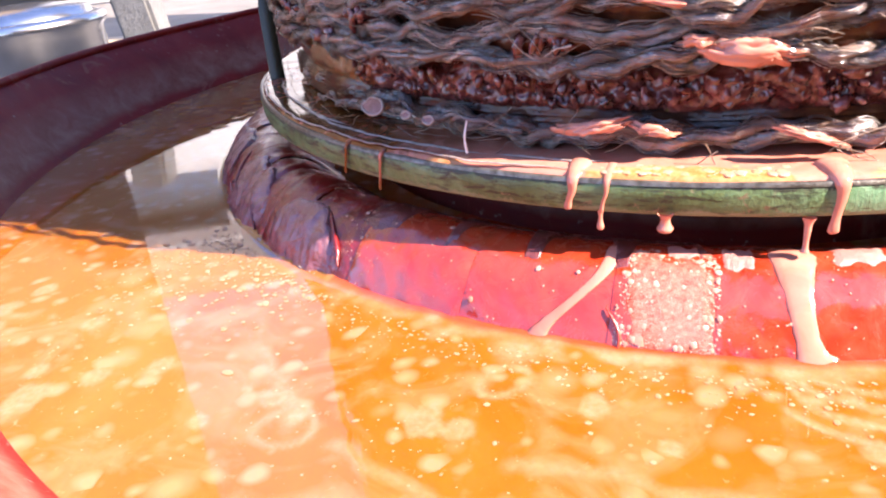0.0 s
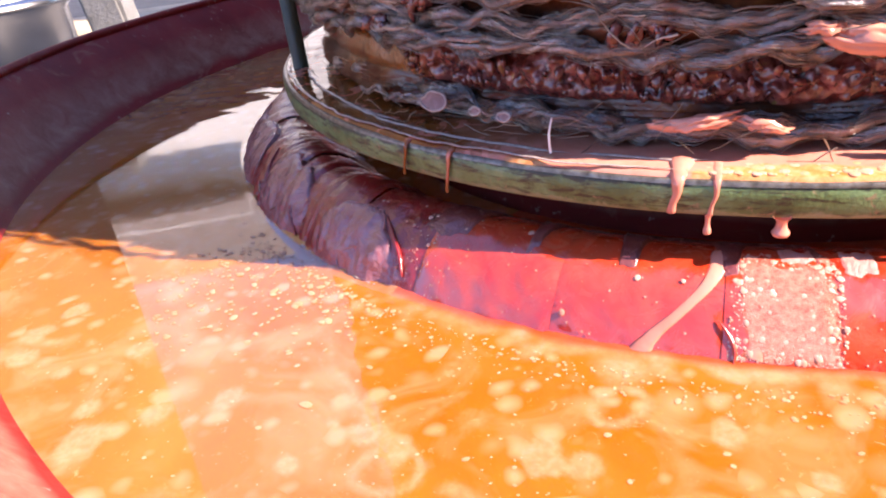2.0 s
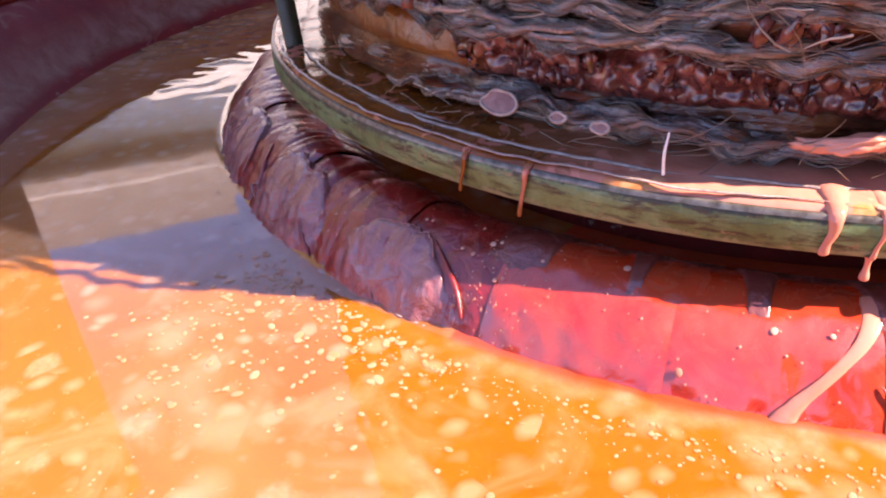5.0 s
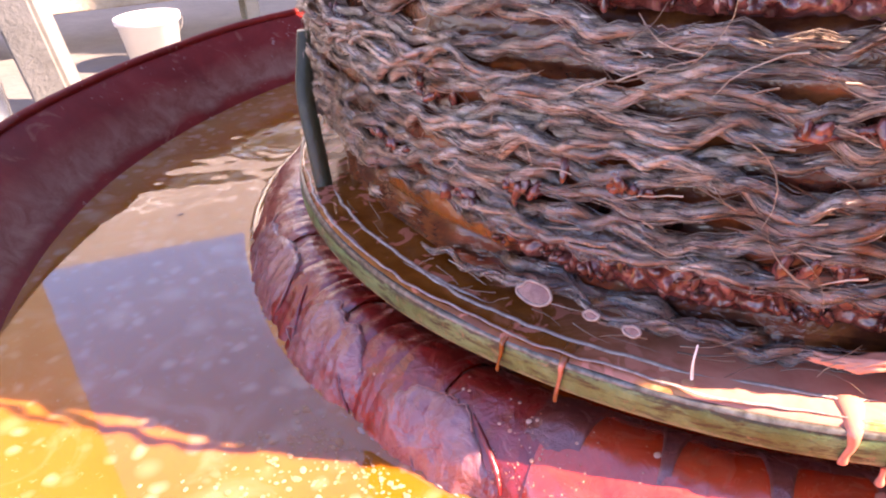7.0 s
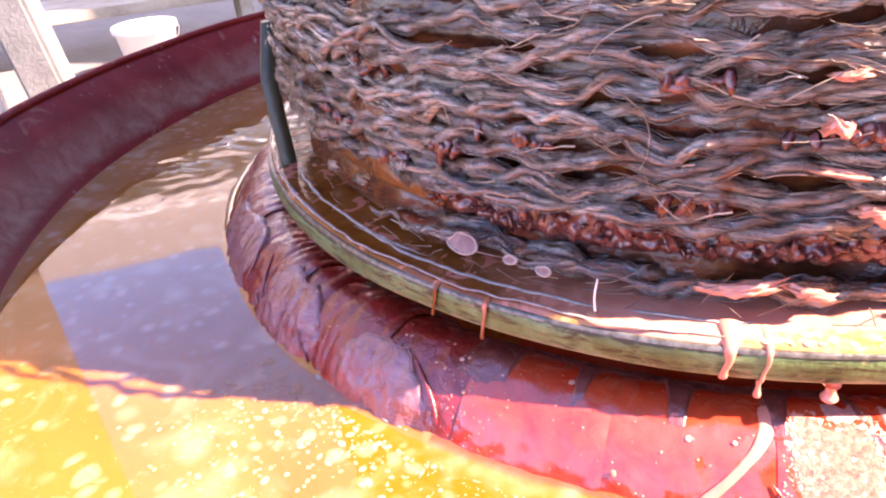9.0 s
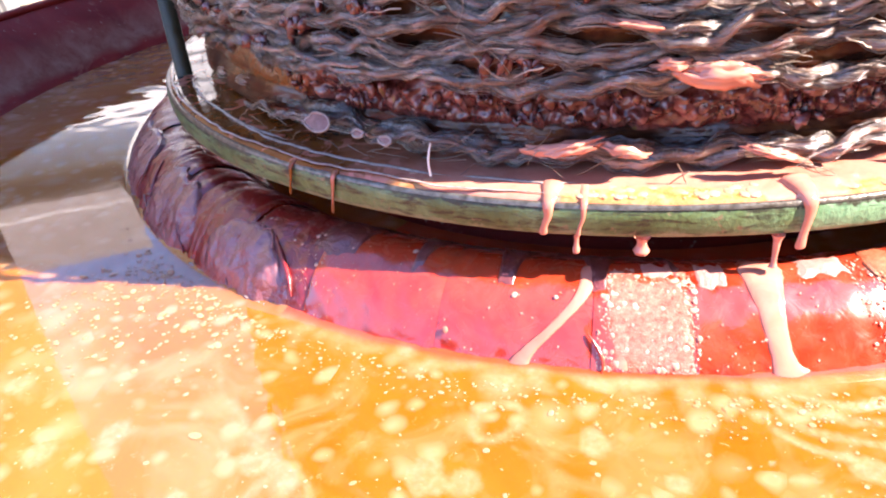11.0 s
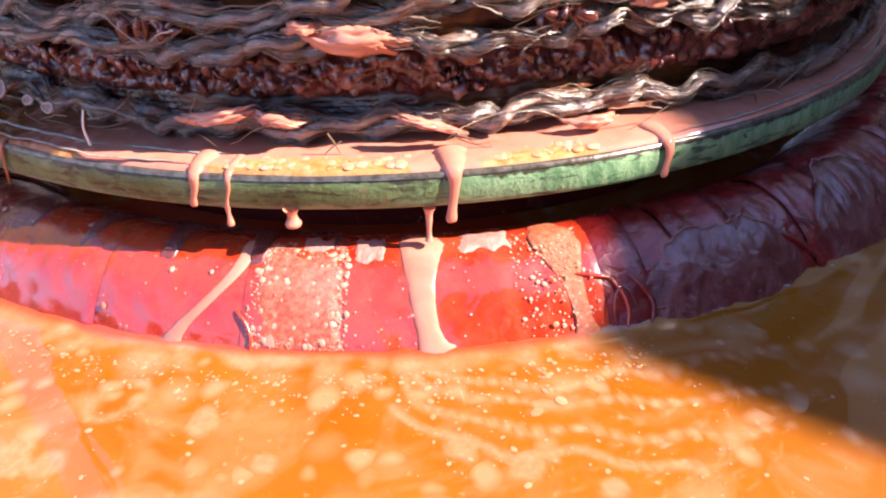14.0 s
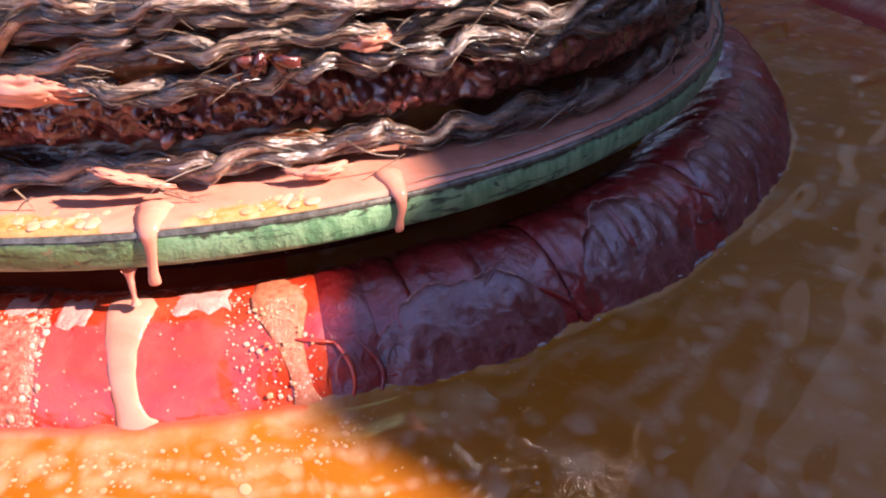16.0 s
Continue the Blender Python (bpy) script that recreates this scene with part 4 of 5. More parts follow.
def rope_arrays(z0, rc, seed, width=0.0028, a0=-200.0, a1=20.0, step=0.0022, plies=2, yarns=17, wild=1.0, dz=0.0, sides=3, taper=False):
    """A twisted rope laid round the mat's edge: plies of matted yarns, opened out in places."""
    n = int(abs(radians(a1 - a0)) * rc / step)
    a = np.radians(np.linspace(a0, a1, n))
    s = a * rc
    zz = z0 + 0.0046 * wild * noisy(a, seed, 1.3) + 0.0018 * wild * noisy(a, seed + 9, 3.0) + np.linspace(0, dz, n)
    rr = rc + 0.0034 * wild * noisy(a, seed + 20, 1.6) + 0.0015 * wild * noisy(a, seed + 31, 4.0) + np.array([bulge(math.degrees(x)) for x in a])
    if z0 < 0.012:
        rr = rr - 0.006 * np.clip((-120 - np.degrees(a)) / 15, 0, 1)
    loose = np.clip(0.95 + 0.6 * noisy(a, seed + 41, 1.9) + 0.3 * noisy(a, seed + 47, 6.0), 0.55, 1.45)
    if taper:
        loose = loose * np.clip(np.sin(np.linspace(0, math.pi, n)) * 2.5, 0.12, 1)
    lay = 9.5 * width
    drift = 2.2 * noisy(a, seed + 55, 1.4)
    matted = np.clip(0.45 + 1.7 * noisy(a, seed + 71, 2.6), 0, 1)
    run = np.cumsum(1 - 0.75 * matted) * (s[1] - s[0])
    fibre_run = np.cumsum(1 - 0.92 * matted) * (s[1] - s[0])
    out = []
    rng = random.Random(int(seed * 100))
    for p in range(plies):
        ph = 2 * math.pi * p / plies + run * (2 * math.pi / lay) + drift
        cy, cz = width * 0.50 * loose * (1 - 0.45 * matted) * np.cos(ph), width * 0.58 * loose * np.sin(ph)
        pr = rr + cy
        swell = loose ** 0.3 * (1 + 0.14 * noisy(a, seed + 61 + p, 9.0))
        heart = np.stack([pr * np.cos(a), pr * np.sin(a), np.maximum(zz + cz, 0.002)], 1)
        out.append(tube_arrays(heart, width * 0.50 * swell, 9))
        for y in range(yarns):
            q = 2.399963 * y - fibre_run * (2 * math.pi / (lay * 1.25)) + seed
            k = width * rng.uniform(0.44, 0.58)
            fray = swell * (1 + 0.12 * noisy(a, seed + 3 * y + 13 * p, 6.0))
            i0 = 0
            while i0 < n - 3:
                i1 = min(n, i0 + rng.randint(7, 20))
                if n - i1 < 4:
                    i1 = n
                m = slice(max(0, i0 - 2), i1)
                e = np.linspace(0, 1, m.stop - m.start)
                kk = k * rng.uniform(0.92, 1.12) * (1 + rng.uniform(-0.10, 0.26) * e ** 3) * fray[m]
                qq = q[m] + rng.uniform(-0.5, 0.5) + rng.uniform(-0.7, 0.7) * e + rng.uniform(-1.2, 1.2) * e * matted[m]
                r = rr[m] + cy[m] + kk * np.cos(qq)
                z = zz[m] + cz[m] + kk * np.sin(qq) * (1 + 0.5 * matted[m]) + rng.gauss(0, 0.32) * width * (e - 0.4)
                r = r + abs(rng.gauss(0, 0.16)) * width * e ** 2
                path = np.stack([r * np.cos(a[m]), r * np.sin(a[m]), np.maximum(z, 0.0012)], 1)
                rad = width * (rng.uniform(0.030, 0.065) if rng.random() < 0.88 else rng.uniform(0.07, 0.11)) * np.clip(np.minimum(e * 5 + 0.25, (1 - e) * 4 + 0.10), 0, 1)
                out.append(tube_arrays(path, np.maximum(rad, 0.00008), sides))
                i0 = i1
    return out


def hairs_arrays(count, z_lo, z_hi, rc, seed, a_lo=-195, a_hi=10):
    rng = random.Random(seed)
    out = []
    for _ in range(count):
        a = rng.uniform(a_lo, a_hi)
        z = rng.uniform(z_lo, z_hi)
        length = rng.uniform(0.005, 0.022)
        tilt = rng.gauss(0, 0.38)
        sign = rng.choice((-1, 1))
        stick = rng.uniform(-0.12, 0.16) if rng.random() < 0.97 else rng.uniform(0.2, 0.4)
        curl = rng.gauss(0, 0.3)
        pts = []
        for t in np.linspace(0, 1, 6):
            d = t * length
            bend = rng.uniform(-0.0006, 0.0006)
            pts.append(polar(a + sign * math.degrees(d * math.cos(tilt + curl * t) / rc), rc + bulge(a) + 0.0035 + stick * d * t + bend, max(z + d * math.sin(tilt + curl * t) - 0.2 * d * t * abs(stick) + bend, 0.0015)))
        out.append(tube_arrays(pts, np.linspace(1, 0.35, 6) * rng.uniform(0.00016, 0.0004), 3))
    return out


def press_mat(z_lo, z_hi, rows, label, seed, fine=True, hairs=200, core=0.2315):
    t = thing("press_mat", label, "press mat", group="stack of press mats", at=(0, 0, 0))
    h = z_hi - z_lo
    part("core", lathe("core", [(0, z_lo), (core - 0.009, z_lo)] + [(core + 0.0018 * math.sin(k * 2.1), z_lo + h * (0.1 + 0.8 * k / 15)) for k in range(16)] + [(core - 0.009, z_hi), (0, z_hi)], CORE, 420, wobble=0.008), parent=t)
    for i, (z, rc, w) in enumerate(rows):
        if fine:
            pieces = rope_arrays(z, rc, seed + 7.3 * i, w, yarns=17 if z < 0.11 else 7)
            pieces += rope_arrays(z, rc, seed + 7.3 * i, w, 20, 160, 0.008, 2, 3)
        else:
            pieces = rope_arrays(z, rc, seed + 7.3 * i, w, -200, 160, 0.010, 2, 3)
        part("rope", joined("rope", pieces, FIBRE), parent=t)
    if fine:
        rng = random.Random(seed)
        for k in range(max(1, int(len(rows) * 1.6)) if len(rows) > 2 else 1):
            a = rng.uniform(-190, -20)
            z = rng.uniform(z_lo + 0.006, z_hi - 0.006)
            part("loose_strand", joined("loose_strand", rope_arrays(z, 0.2392, seed + 90 + k, rng.uniform(0.0015, 0.0023), a, a + rng.uniform(16, 40), 0.0020, 2, 10, 1.2, rng.uniform(-0.012, 0.012) if h > 0.03 else 0.002, taper=True), FIBRE), parent=t)
        for k in range(int(len(rows) * 2.5) if len(rows) > 2 else 0):
            # clots of mush pressed out between the coils
            a = rng.uniform(-185, -30)
            i = rng.randrange(len(rows) - 1)
            zc = 0.5 * (rows[i][0] + rows[i + 1][0])
            places = [(polar(a + rng.gauss(0, 1.6), rows[i][1] + 0.0015 + rng.uniform(-0.002, 0.001), zc + rng.gauss(0, 0.0012)), (rng.uniform(0.002, 0.0045), rng.uniform(0.0015, 0.003), 0.0016), rng.uniform(0, 50)) for _ in range(9)]
            clot = part("mush_clot", lumps("mush_clot", places, POMACE), parent=t, label="clot of maroon olive mush")
            clot["kind"] = "stuff"
        ob = part("loose_fibre", joined("loose_fibre", hairs_arrays(hairs, z_lo + 0.004, z_hi - 0.002, 0.2355, int(seed)), HAIR), parent=t)
        ob["kind"] = "stuff"
    return t


rope_rng = random.Random(5)
press_mat(0.0016, 0.0150, [(0.0086, 0.2288, 0.0042)], "thin wet brown rope mat lying on the green plate", 3.0, hairs=90, core=0.2235)
press_mat(0.0290, 0.1010, [(0.0345, 0.2350, 0.0040)] + [(0.0432 + 0.0076 * k, 0.2355 + rope_rng.uniform(-0.0015, 0.0012), rope_rng.uniform(0.0026, 0.0035)) for k in range(8)],
          "thick mat of twisted wet brown rope, frayed and oily", 17.0, hairs=520)
press_mat(0.1170, 0.1650, [(0.1215 + 0.0078 * k, 0.2280 - 0.0002 * k, rope_rng.uniform(0.0026, 0.0032)) for k in range(6)], "thick mat of twisted wet brown rope, frayed and oily", 31.0, hairs=60, core=0.2275)
upper = press_mat(0.1655, 0.2300, [(0.172 + 0.0108 * k, 0.2215, 0.0040) for k in range(6)], "wide mat of twisted wet brown rope in the stack", 47.0, fine=False, core=0.2262)
for k in range(1, 5):
    copy_thing(upper, pose(0, 0, 0.0646 * k, 0, 0, 3 * k))


# ---- pomace squeezed out between the mats ----
def pomace_bed(z_lo, z_hi, rc, seed):
    """A lumpy band of mush."""
    a0, a1, cols, rows = -198.0, 14.0, 1500, 20
    v, clear = [], []
    for i in range(rows):
        s = i / (rows - 1)
        z = z_lo + (z_hi - z_lo) * s
        for c in range(cols):
            a = radians(a0 + (a1 - a0) * c / (cols - 1))
            k = min(1.0, max(0.0, (math.degrees(a) + 143 + 4 * noise.noise((c * 0.02, s * 2, seed))) / 4)) if z_lo < 0.05 else 1.0
            clear.append(1 - k)
            p = Vector((math.cos(a) * rc, math.sin(a) * rc, z))
            big = noise.noise(p * 55 + Vector((seed, 0, 0)))
            lump = 0.75 - 1.3 * noise.voronoi(p * 190 + Vector((0, seed, 0)))[0][0]
            fine = noise.noise(p * 420)
            r = rc + bulge(math.degrees(a)) - 0.0035 * (2 * s - 1) ** 4 + (0.2 + 0.8 * k) * 0.0042 * big + k * (0.0030 * lump + 0.0022 * noise.noise(p * 120) + 0.0012 * fine) - 0.003 * (1 - k) * s
            v.append((r * math.cos(a), r * math.sin(a), z + 0.0012 * big))
    me = mesh_from("mush", v, grid_quads(rows, cols), POMACE)
    at = me.attributes.new("clear", "FLOAT", "POINT")
    at.data.foreach_set("value", np.array(clear, dtype=np.float32))
    return me


def pomace_layer(z_lo, z_hi, count, seed, rc):
    t = thing("olive_pomace", "crushed maroon olive pomace squeezed between rope mats", "pomace", kind="stuff", at=(0, 0, 0))
    part("filling", lathe("filling", [(0, z_lo), (rc - 0.010, z_lo), (rc - 0.010, z_hi), (0, z_hi)], CORE, 120), parent=t)
    part("mush", pomace_bed(z_lo - 0.0005, z_hi + 0.0005, rc, seed), parent=t)
    rng = random.Random(seed)
    places = []
    for _ in range(count):
        s = rng.uniform(0.0008, 0.0022)
        places.append((polar(rng.uniform(-142, 8), rc + rng.uniform(-0.001, 0.0022), rng.uniform(z_lo + 0.002, z_hi - 0.002)), (s * rng.uniform(1, 2), s, s * 0.6), rng.uniform(0, 50)))
    ob = part("crumbs", lumps("crumbs", places, POMACE), parent=t, label="olive skins and stone chips")
    ob["kind"] = "stuff"


pomace_layer(0.0150, 0.0300, 330, 5, 0.2265)
pomace_layer(0.1005, 0.1175, 310, 6, 0.2325)


# ---- drips ----
def drip(name, stations, material, label, flat=0.55, n=26):
    """A viscous run of oil; stations are (place, outward normal, width)."""
    p = smooth_line([s[0] for s in stations], n)
    nr = smooth_line([s[1] for s in stations], n)
    w = np.maximum(smooth_line([(s[2], 0) for s in stations], n)[:, 0], 0.0002)
    w = w * (1 + 0.12 * np.array([noise.noise((i * 0.45, p[0][0] * 90, 0)) for i in range(n)]))
    v, q = tube_arrays(p, w, 12, flat, nr)
    me = mesh_from(name, v, q, material)
    return tagged(part(name, me), label, "drip")


def rim_drip(deg, width, z_end):
    o = (math.cos(radians(deg)), math.sin(radians(deg)), 0)
    st = [(polar(deg, 0.2400, 0.0008), (0, 0, 1), width * 2.6), (polar(deg, 0.2470, 0.0012), (0, 0, 1), width * 1.8), (polar(deg, 0.2512, -0.0002), (o[0] * 0.7, o[1] * 0.7, 0.7), width * 1.15),
          (polar(deg, 0.2522, -0.004), o, width * 0.72), (polar(deg - 0.2, 0.2524, z_end * 0.65), o, width * 0.62), (polar(deg - 0.3, 0.2526, z_end * 0.93), o, width * 0.78), (polar(deg - 0.3, 0.2522, z_end), o, width * 0.15)]
    drip("oil_drip", st, FILM, "pink oil drip running over the plate's green edge")


for args in ((-95.8, 0.0022, -0.0160), (-113.8, 0.0017, -0.0104), (-80.0, 0.0018, -0.0110), (-111.3, 0.0009, -0.0106), (-131.8, 0.0010, -0.0150), (-136.6, 0.0009, -0.0122)):
    rim_drip(*args)


def ring_run(track, material, label):
    st = []
    for deg, u, w in track:
        p, n = ring_point(deg, 0.37 + (u - 0.38) * 1.08, 0.0001)
        st.append((tuple(p), tuple(n), w))
    drip("oil_run", st, material, label, 0.12 if material == ORANGE else 0.20, 34)


ring_run([(-110.6, 0.37, 0.0016), (-110.7, 0.40, 0.0040), (-111.0, 0.46, 0.0030), (-111.7, 0.56, 0.0019), (-113.2, 0.68, 0.0015), (-114.4, 0.77, 0.0019), (-115.0, 0.84, 0.0028), (-115.3, 0.88, 0.0036)], FILM, "pink oil run flowing down the red ring")
ring_run([(-99.2, 0.36, 0.0050), (-99.3, 0.41, 0.0074), (-99.4, 0.48, 0.0060), (-99.4, 0.58, 0.0045), (-99.3, 0.68, 0.0038), (-99.1, 0.77, 0.0036), (-98.9, 0.84, 0.0046), (-98.7, 0.88, 0.0066)], FILM, "broad pink oil run flowing down the red ring")
ring_run([(-90.7, 0.34, 0.0045), (-90.5, 0.41, 0.0075), (-90.2, 0.48, 0.0074), (-90.0, 0.58, 0.0046), (-89.7, 0.70, 0.0030), (-89.5, 0.80, 0.0028), (-89.4, 0.88, 0.0050)], ORANGE, "foamy orange-brown oil run flowing down the red ring")
brown_head = []
for k in range(60):
    rg = random.Random(k)
    p, n = ring_point(-90.3 + rg.gauss(0, 0.8), 0.44 + abs(rg.gauss(0, 0.15)), 0.0010)
    s = rg.uniform(0.00020, 0.0005) if rg.random() < 0.9 else rg.uniform(0.0006, 0.0009)
    brown_head.append(dome_arrays(p, n, s, s * 0.4, 12, 6, rg.uniform(0.9, 1.3), rg.uniform(0, 3)))
tagged(part("foam_head", joined("foam_head", brown_head, FOAM_BROWN)), "heap of golden bubbles on the red ring's shoulder", "foam", kind="stuff")
ring_run([(-108.6, 0.62, 0.0008), (-108.5, 0.68, 0.0014), (-108.6, 0.76, 0.0018), (-108.8, 0.84, 0.0026)], FILM, "thin pink oil run on the red ring")


def falling(deg, r0, z0, deg1, r1, z1, w):
    o = (math.cos(radians(deg)), math.sin(radians(deg)), 0)
    st = [(polar(deg + (deg1 - deg) * t, r0 + (r1 - r0) * t, z0 + (z1 - z0) * t), o, w * k) for t, k in ((0, 1.8), (0.15, 1.15), (0.45, 0.85), (0.8, 0.7), (1, 1.2))]
    drip("falling_drip", st, FILM, "thin pink oil thread falling from the plate's edge", 1.0, 18)


falling(-97.6, 0.2508, -0.0112, -97.7, 0.2520, -0.0222, 0.0012)
ring_run([(-106.2, 0.55, 0.0003), (-106.2, 0.61, 0.0007), (-106.3, 0.66, 0.0005), (-106.3, 0.70, 0.0002)], FILM, "thin pink oil run on the red ring")
ring_run([(-104.9, 0.50, 0.0002), (-104.9, 0.54, 0.0006), (-104.9, 0.60, 0.0005), (-105.0, 0.66, 0.0002)], FILM, "thin pink oil run on the red ring")


def hanging(deg, z_end, w):
    """A drop swelling at the end of a short thread under the plate's edge."""
    o = (math.cos(radians(deg)), math.sin(radians(deg)), 0)
    st = [(polar(deg, 0.2516, -0.0100 + (z_end + 0.0100) * t), o, w * k) for t, k in ((0, 1.2), (0.2, 0.8), (0.5, 0.75), (0.75, 1.15), (0.92, 1.0), (1, 0.2))]
    drip("hanging_drop", st, FILM, "pink oil drop hanging under the green plate", 1.0, 20)


hanging(-111.7, -0.0172, 0.0010)
hanging(-107.1, -0.0165, 0.0022)


# ---- pink foam caught on the ropes ----
def blob_surface():
    bm = bmesh.new()
    bmesh.ops.create_icosphere(bm, subdivisions=4, radius=1)
    v = np.array([x.co[:] for x in bm.verts])
    f = np.array([[x.index for x in fc.verts] for fc in bm.faces])
    bm.free()
    return v, f


BLOB_V, BLOB_F = blob_surface()


def rope_foam(deg, z, length, height, seed, slope=0.0, r=0.2380):
    """A smooth smear of foam lying along the rope."""
    v = []
    for p in BLOB_V:
        k = 1 + 0.55 * noise.noise(Vector(p) * 1.6 + Vector((seed * 3.1, 0, 0))) + 0.35 * noise.noise(Vector(p) * 4 + Vector((seed, 0, 0))) + 0.12 * noise.noise(Vector(p) * 11 + Vector((seed, 0, 0)))
        t, h, o = p[0] * k, p[2] * k, p[1] * k
        wave = 0.5 * height * noise.noise((t * 1.5, seed, 2))
        v.append(polar(deg + math.degrees(t * length / r), r + bulge(deg) + 0.0022 * o - 0.0016 * t * t, z + height * 0.8 * h + wave + slope * t * length))
    me = mesh_from("rope_foam", v, np.zeros((0, 4)), FILM, True, BLOB_F)
    tagged(part("rope_foam", me), "pink oil foam caught on the wet rope", "oil foam")


for args in ((-102.2, 0.0365, 0.015, 0.0044, 6, -0.1), (-113.2, 0.0130, 0.013, 0.0026, 2, 0.15), (-108.5, 0.0125, 0.007, 0.0020, 11, -0.2), (-97.2, 0.0100, 0.010, 0.0018, 3, -0.3),
             (-84.5, 0.0055, 0.008, 0.0022, 10, 0.0), (-107.5, 0.0515, 0.012, 0.0016, 14, -0.15), (-108.8, 0.0650, 0.004, 0.0028, 17, 0.0), (-108.6, 0.0790, 0.005, 0.0016, 21, 0.1), (-105.5, 0.0400, 0.006, 0.0026, 25, 0.0),
             (-80.2, 0.0420, 0.007, 0.0030, 33, 0.1)):
    rope_foam(*args)


# ---- bubbles and floating foam ----
def on_plate(deg, r):
    return polar(deg, r, 0.0016), (0, 0, 1)


rng = random.Random(12)
pieces = []
for a0, a1, count in ((-112.3, -98.9, 120), (-93.5, -85.5, 60), (-127, -123.5, 10)):
    for _ in range(count):
        deg = rng.uniform(a0, a1)
        s = rng.uniform(0.0003, 0.0008) if rng.random() < 0.65 else rng.uniform(0.0009, 0.0021)
        c, n = on_plate(deg, 0.2486 - rng.random() ** 1.3 * 0.0080 - s * 0.6)
        pieces.append(dome_arrays(c, n, s, s * 0.22, 12, 6, rng.uniform(0.9, 1.25), rng.uniform(0, 3)))
tagged(part("rim_bubbles", joined("rim_bubbles", pieces, FOAM_GOLD)), "golden foam bubbles along the green plate's rim", "foam", kind="stuff")

pieces = []
for a0, a1, count, big in ((-110.3, -104.0, 900, 0.0020), (-93.5, -88.4, 260, 0.0013), (-104, -96, 60, 0.0008), (-126, -111, 40, 0.0020), (-134, -128, 90, 0.0018), (-152, -132, 120, 0.0012)):
    for _ in range(count):
        deg = rng.uniform(a0, a1)
        u = rng.uniform(0.38, 0.88)
        c, n = ring_point(deg, u, 0.0004)
        s = rng.uniform(0.00015, 0.00042) if rng.random() < 0.90 else rng.uniform(0.0006, big * 0.6)
        pieces.append(dome_arrays(c, n, s, s * 0.22, 8, 4, rng.uniform(0.8, 1.2), rng.uniform(0, 3)))
tagged(part("ring_bubbles", joined("ring_bubbles", pieces, FROTH)), "pale foam bubbles clinging to the red ring", "foam", kind="stuff")


def pool_bubbles(name, material, count, seed, sizes, flat, where, label):
    r_ = random.Random(seed)
    out = []
    while len(out) < count:
        deg = r_.uniform(-190, 0)
        d = r_.uniform(0.284, 0.385)
        x, y, z = polar(deg, d, ZL)
        k = where(deg, d, noise.noise((x * 16, y * 16, seed)))
        if r_.random() > k:
            continue
        s = r_.uniform(*sizes) * (0.6 + 0.8 * r_.random() ** 2)
        out.append(dome_arrays((x, y, z + 0.0002), (0, 0, 1), s, min(s * flat, 0.0016), 12, 4, r_.uniform(0.8, 1.7), r_.uniform(0, 3.1)))
    tagged(part(name, joined(name, out, material)), label, "foam", kind="stuff")


pool_bubbles("floating_foam", FOAM, 70, 3, (0.0006, 0.0013), 0.06, lambda a, d, n: (0.30 + n) * (1.0 if -150 < a < -78 else 0.05), "flat pale foam patches floating on the orange oil")
pool_bubbles("small_bubbles", FOAM, 460, 4, (0.0002, 0.00055), 0.08, lambda a, d, n: (0.15 + n * 1.2 + 0.9 * max(0, 1 - (d - 0.284) / 0.03)) * (1.0 if -145 < a < -84 else 0.04), "tiny pale bubbles floating on the orange oil")
pool_bubbles("drifting_bubbles", FOAM, 260, 21, (0.0004, 0.0012), 0.10, lambda a, d, n: (0.35 + n) * max(0, 1 - abs(a + 143) / 11) * max(0, 1 - (d - 0.284) / 0.07), "oval pale bubbles crowded on oil beside the ring")
pool_bubbles("shore_bubbles", FOAM, 520, 8, (0.0003, 0.0007), 0.10, lambda a, d, n: max(0, 1 - (d - 0.284) / 0.016) * (1.0 if -150 < a < -85 else 0.10), "golden froth gathered where oil meets the red ring")


def white_hair():
    p = smooth_line([(-0.1347, -0.2047, 0.0030), (-0.1352, -0.2050, 0.0090), (-0.1340, -0.2040, 0.0145)], 10)
    tagged(part("stray_fibre", joined("stray_fibre", [tube_arrays(p, np.linspace(0.0005, 0.0003, 10), 6)], WHITE)), "stiff pale fibre sticking up from the plate's film", "fibre")


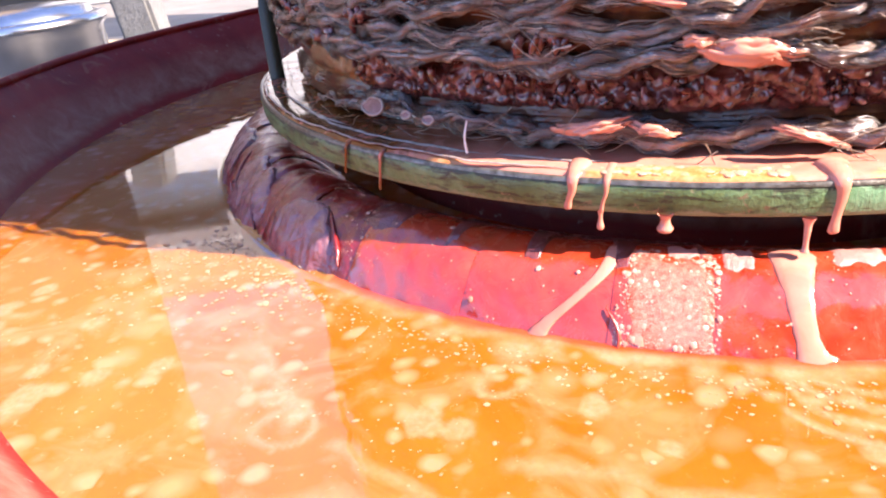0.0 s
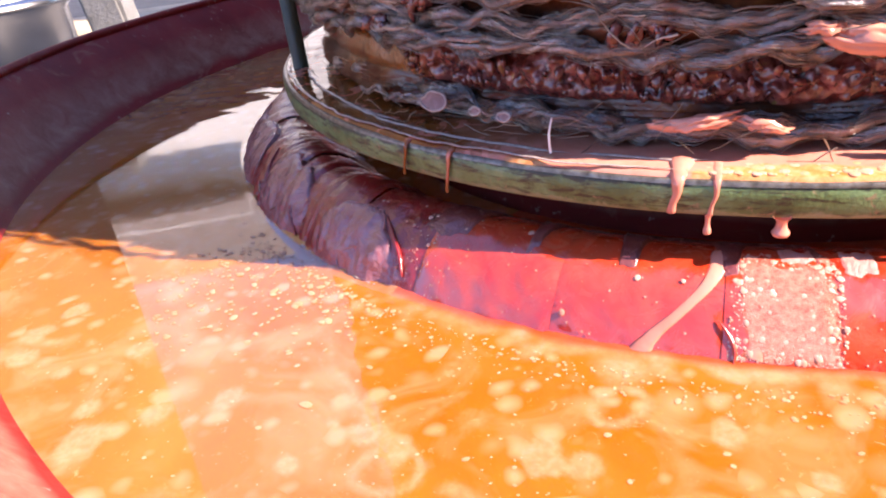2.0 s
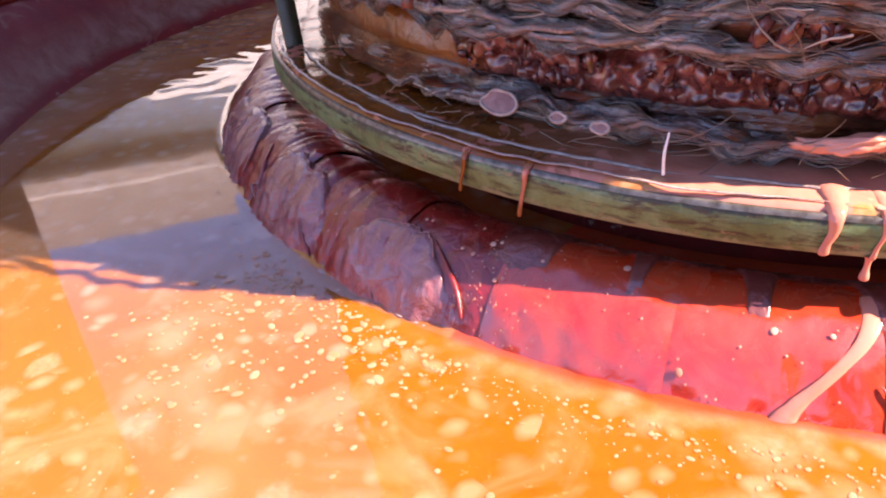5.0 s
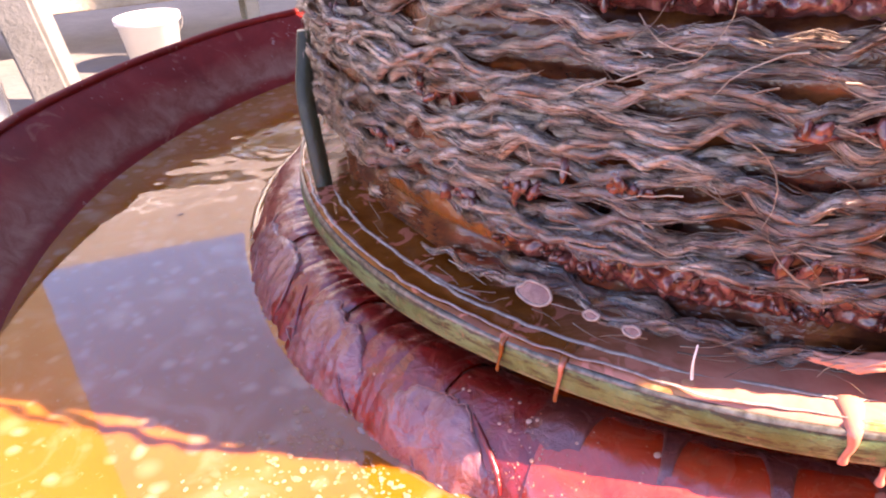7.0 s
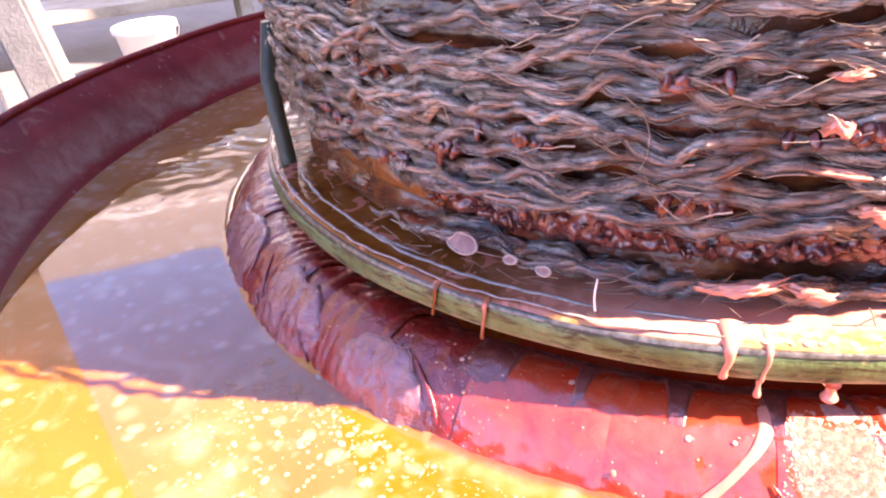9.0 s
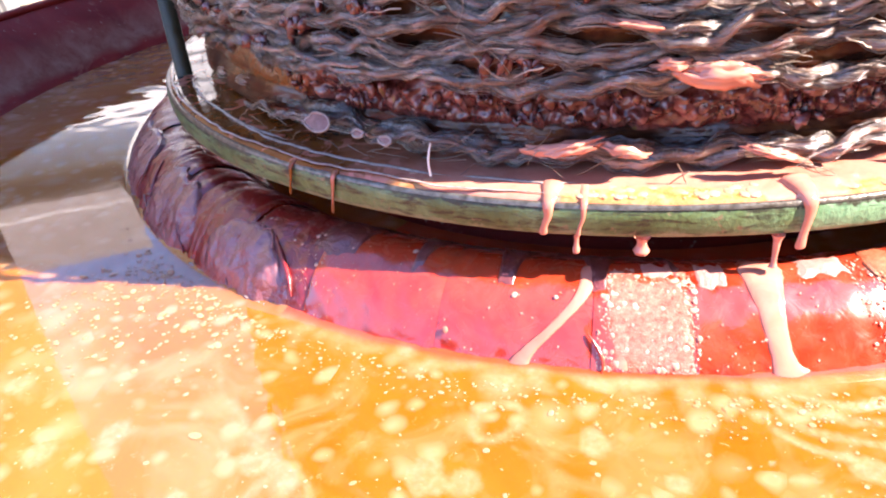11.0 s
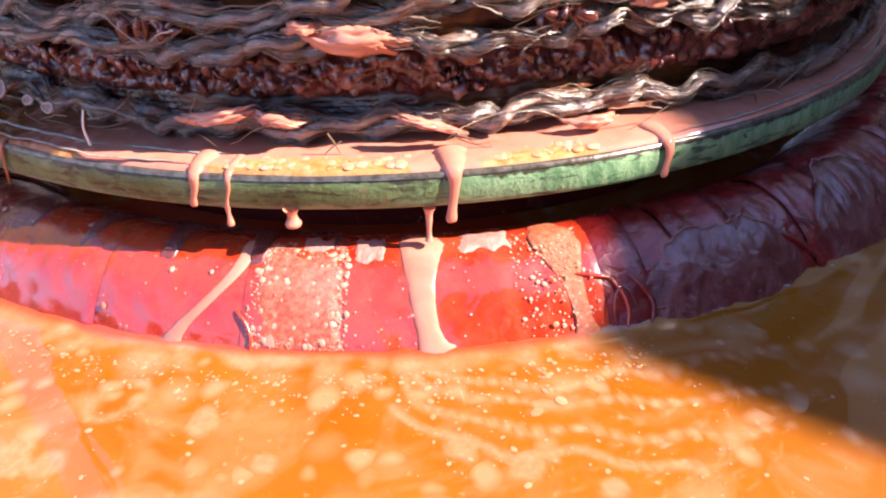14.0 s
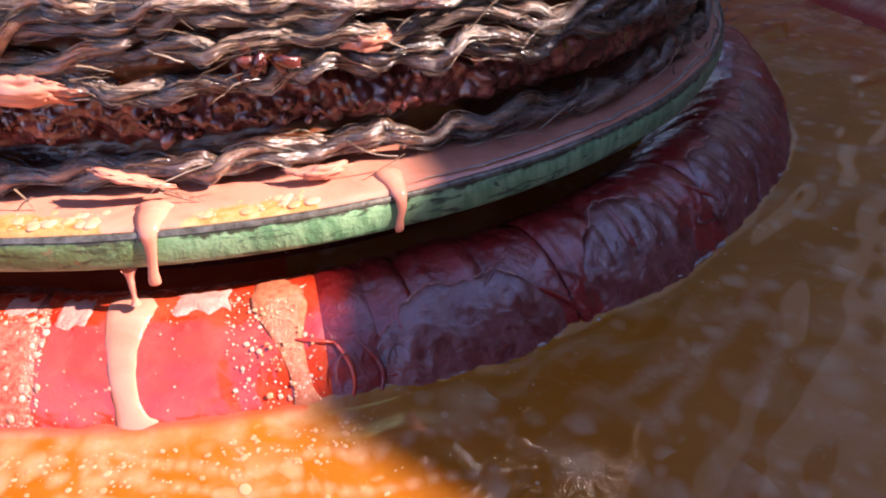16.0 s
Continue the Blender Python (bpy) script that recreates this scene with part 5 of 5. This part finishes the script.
white_hair()


def oil_bead(a0, a1, r0, seed, width):
    """The raised bright edge of a thicker puddle of clear oil on the plate."""
    n = int((a1 - a0) * 4)
    a = np.linspace(a0, a1, n)
    p = [polar(x, r0 + 0.0022 * noise.noise((x * 0.16, seed, 0)) + 0.0009 * noise.noise((x * 0.6, seed, 3)), 0.0022) for x in a]
    w = width * np.clip(np.sin(np.linspace(0, math.pi, n)) * 3, 0.15, 1)
    tagged(part("oil_bead", joined("oil_bead", [tube_arrays(p, w, 8, 0.5, np.tile((0.0, 0, 1), (n, 1)))], SCUM)), "shiny pale raised edge of an oil puddle", "oil bead")


for args in ((-168, -140, 0.2395, 1, 0.0008), (-150, -122, 0.2415, 3, 0.0008), (-176, -112, 0.2484, 5, 0.0006), (-80, -20, 0.2486, 7, 0.0006), (-121, -112, 0.2400, 12, 0.0007)):
    oil_bead(*args)


def oil_skin(place, size, seed):
    """A puckered skin of oil on the rope, with a raised pale edge."""
    x, y, z = place
    deg, r = math.degrees(math.atan2(y, x)), math.hypot(x, y) + 0.0014
    a = np.linspace(0, 2 * math.pi, 36)
    k = np.array([1 + 0.25 * noise.noise((math.cos(q) * 1.3, math.sin(q) * 1.3, seed)) for q in a])
    rim = [polar(deg + math.degrees(size * w * math.cos(q) / r), r - 0.3 * size * w * math.sin(q), z + 0.48 * size * w * math.sin(q)) for q, w in zip(a, k)]
    t = thing("oil_skin", "mauve skin of drying oil stuck on the wet rope", "oil skin", at=(0, 0, 0))
    v = [polar(deg, r + 0.0006, z)] + rim[:-1]
    part("skin", mesh_from("skin", v, np.zeros((0, 4)), MAUVE, True, [(0, i, i % 35 + 1) for i in range(1, 36)]), parent=t)
    part("edge", joined("edge", [tube_arrays(rim, 0.00055, 6)], SCUM), parent=t, label="raised pale edge")


oil_skin((-0.1697, -0.1659, 0.0128), 0.0062, 1)
oil_skin((-0.1560, -0.1800, 0.0120), 0.0024, 2)
oil_skin((-0.1472, -0.1902, 0.0123), 0.0026, 3)
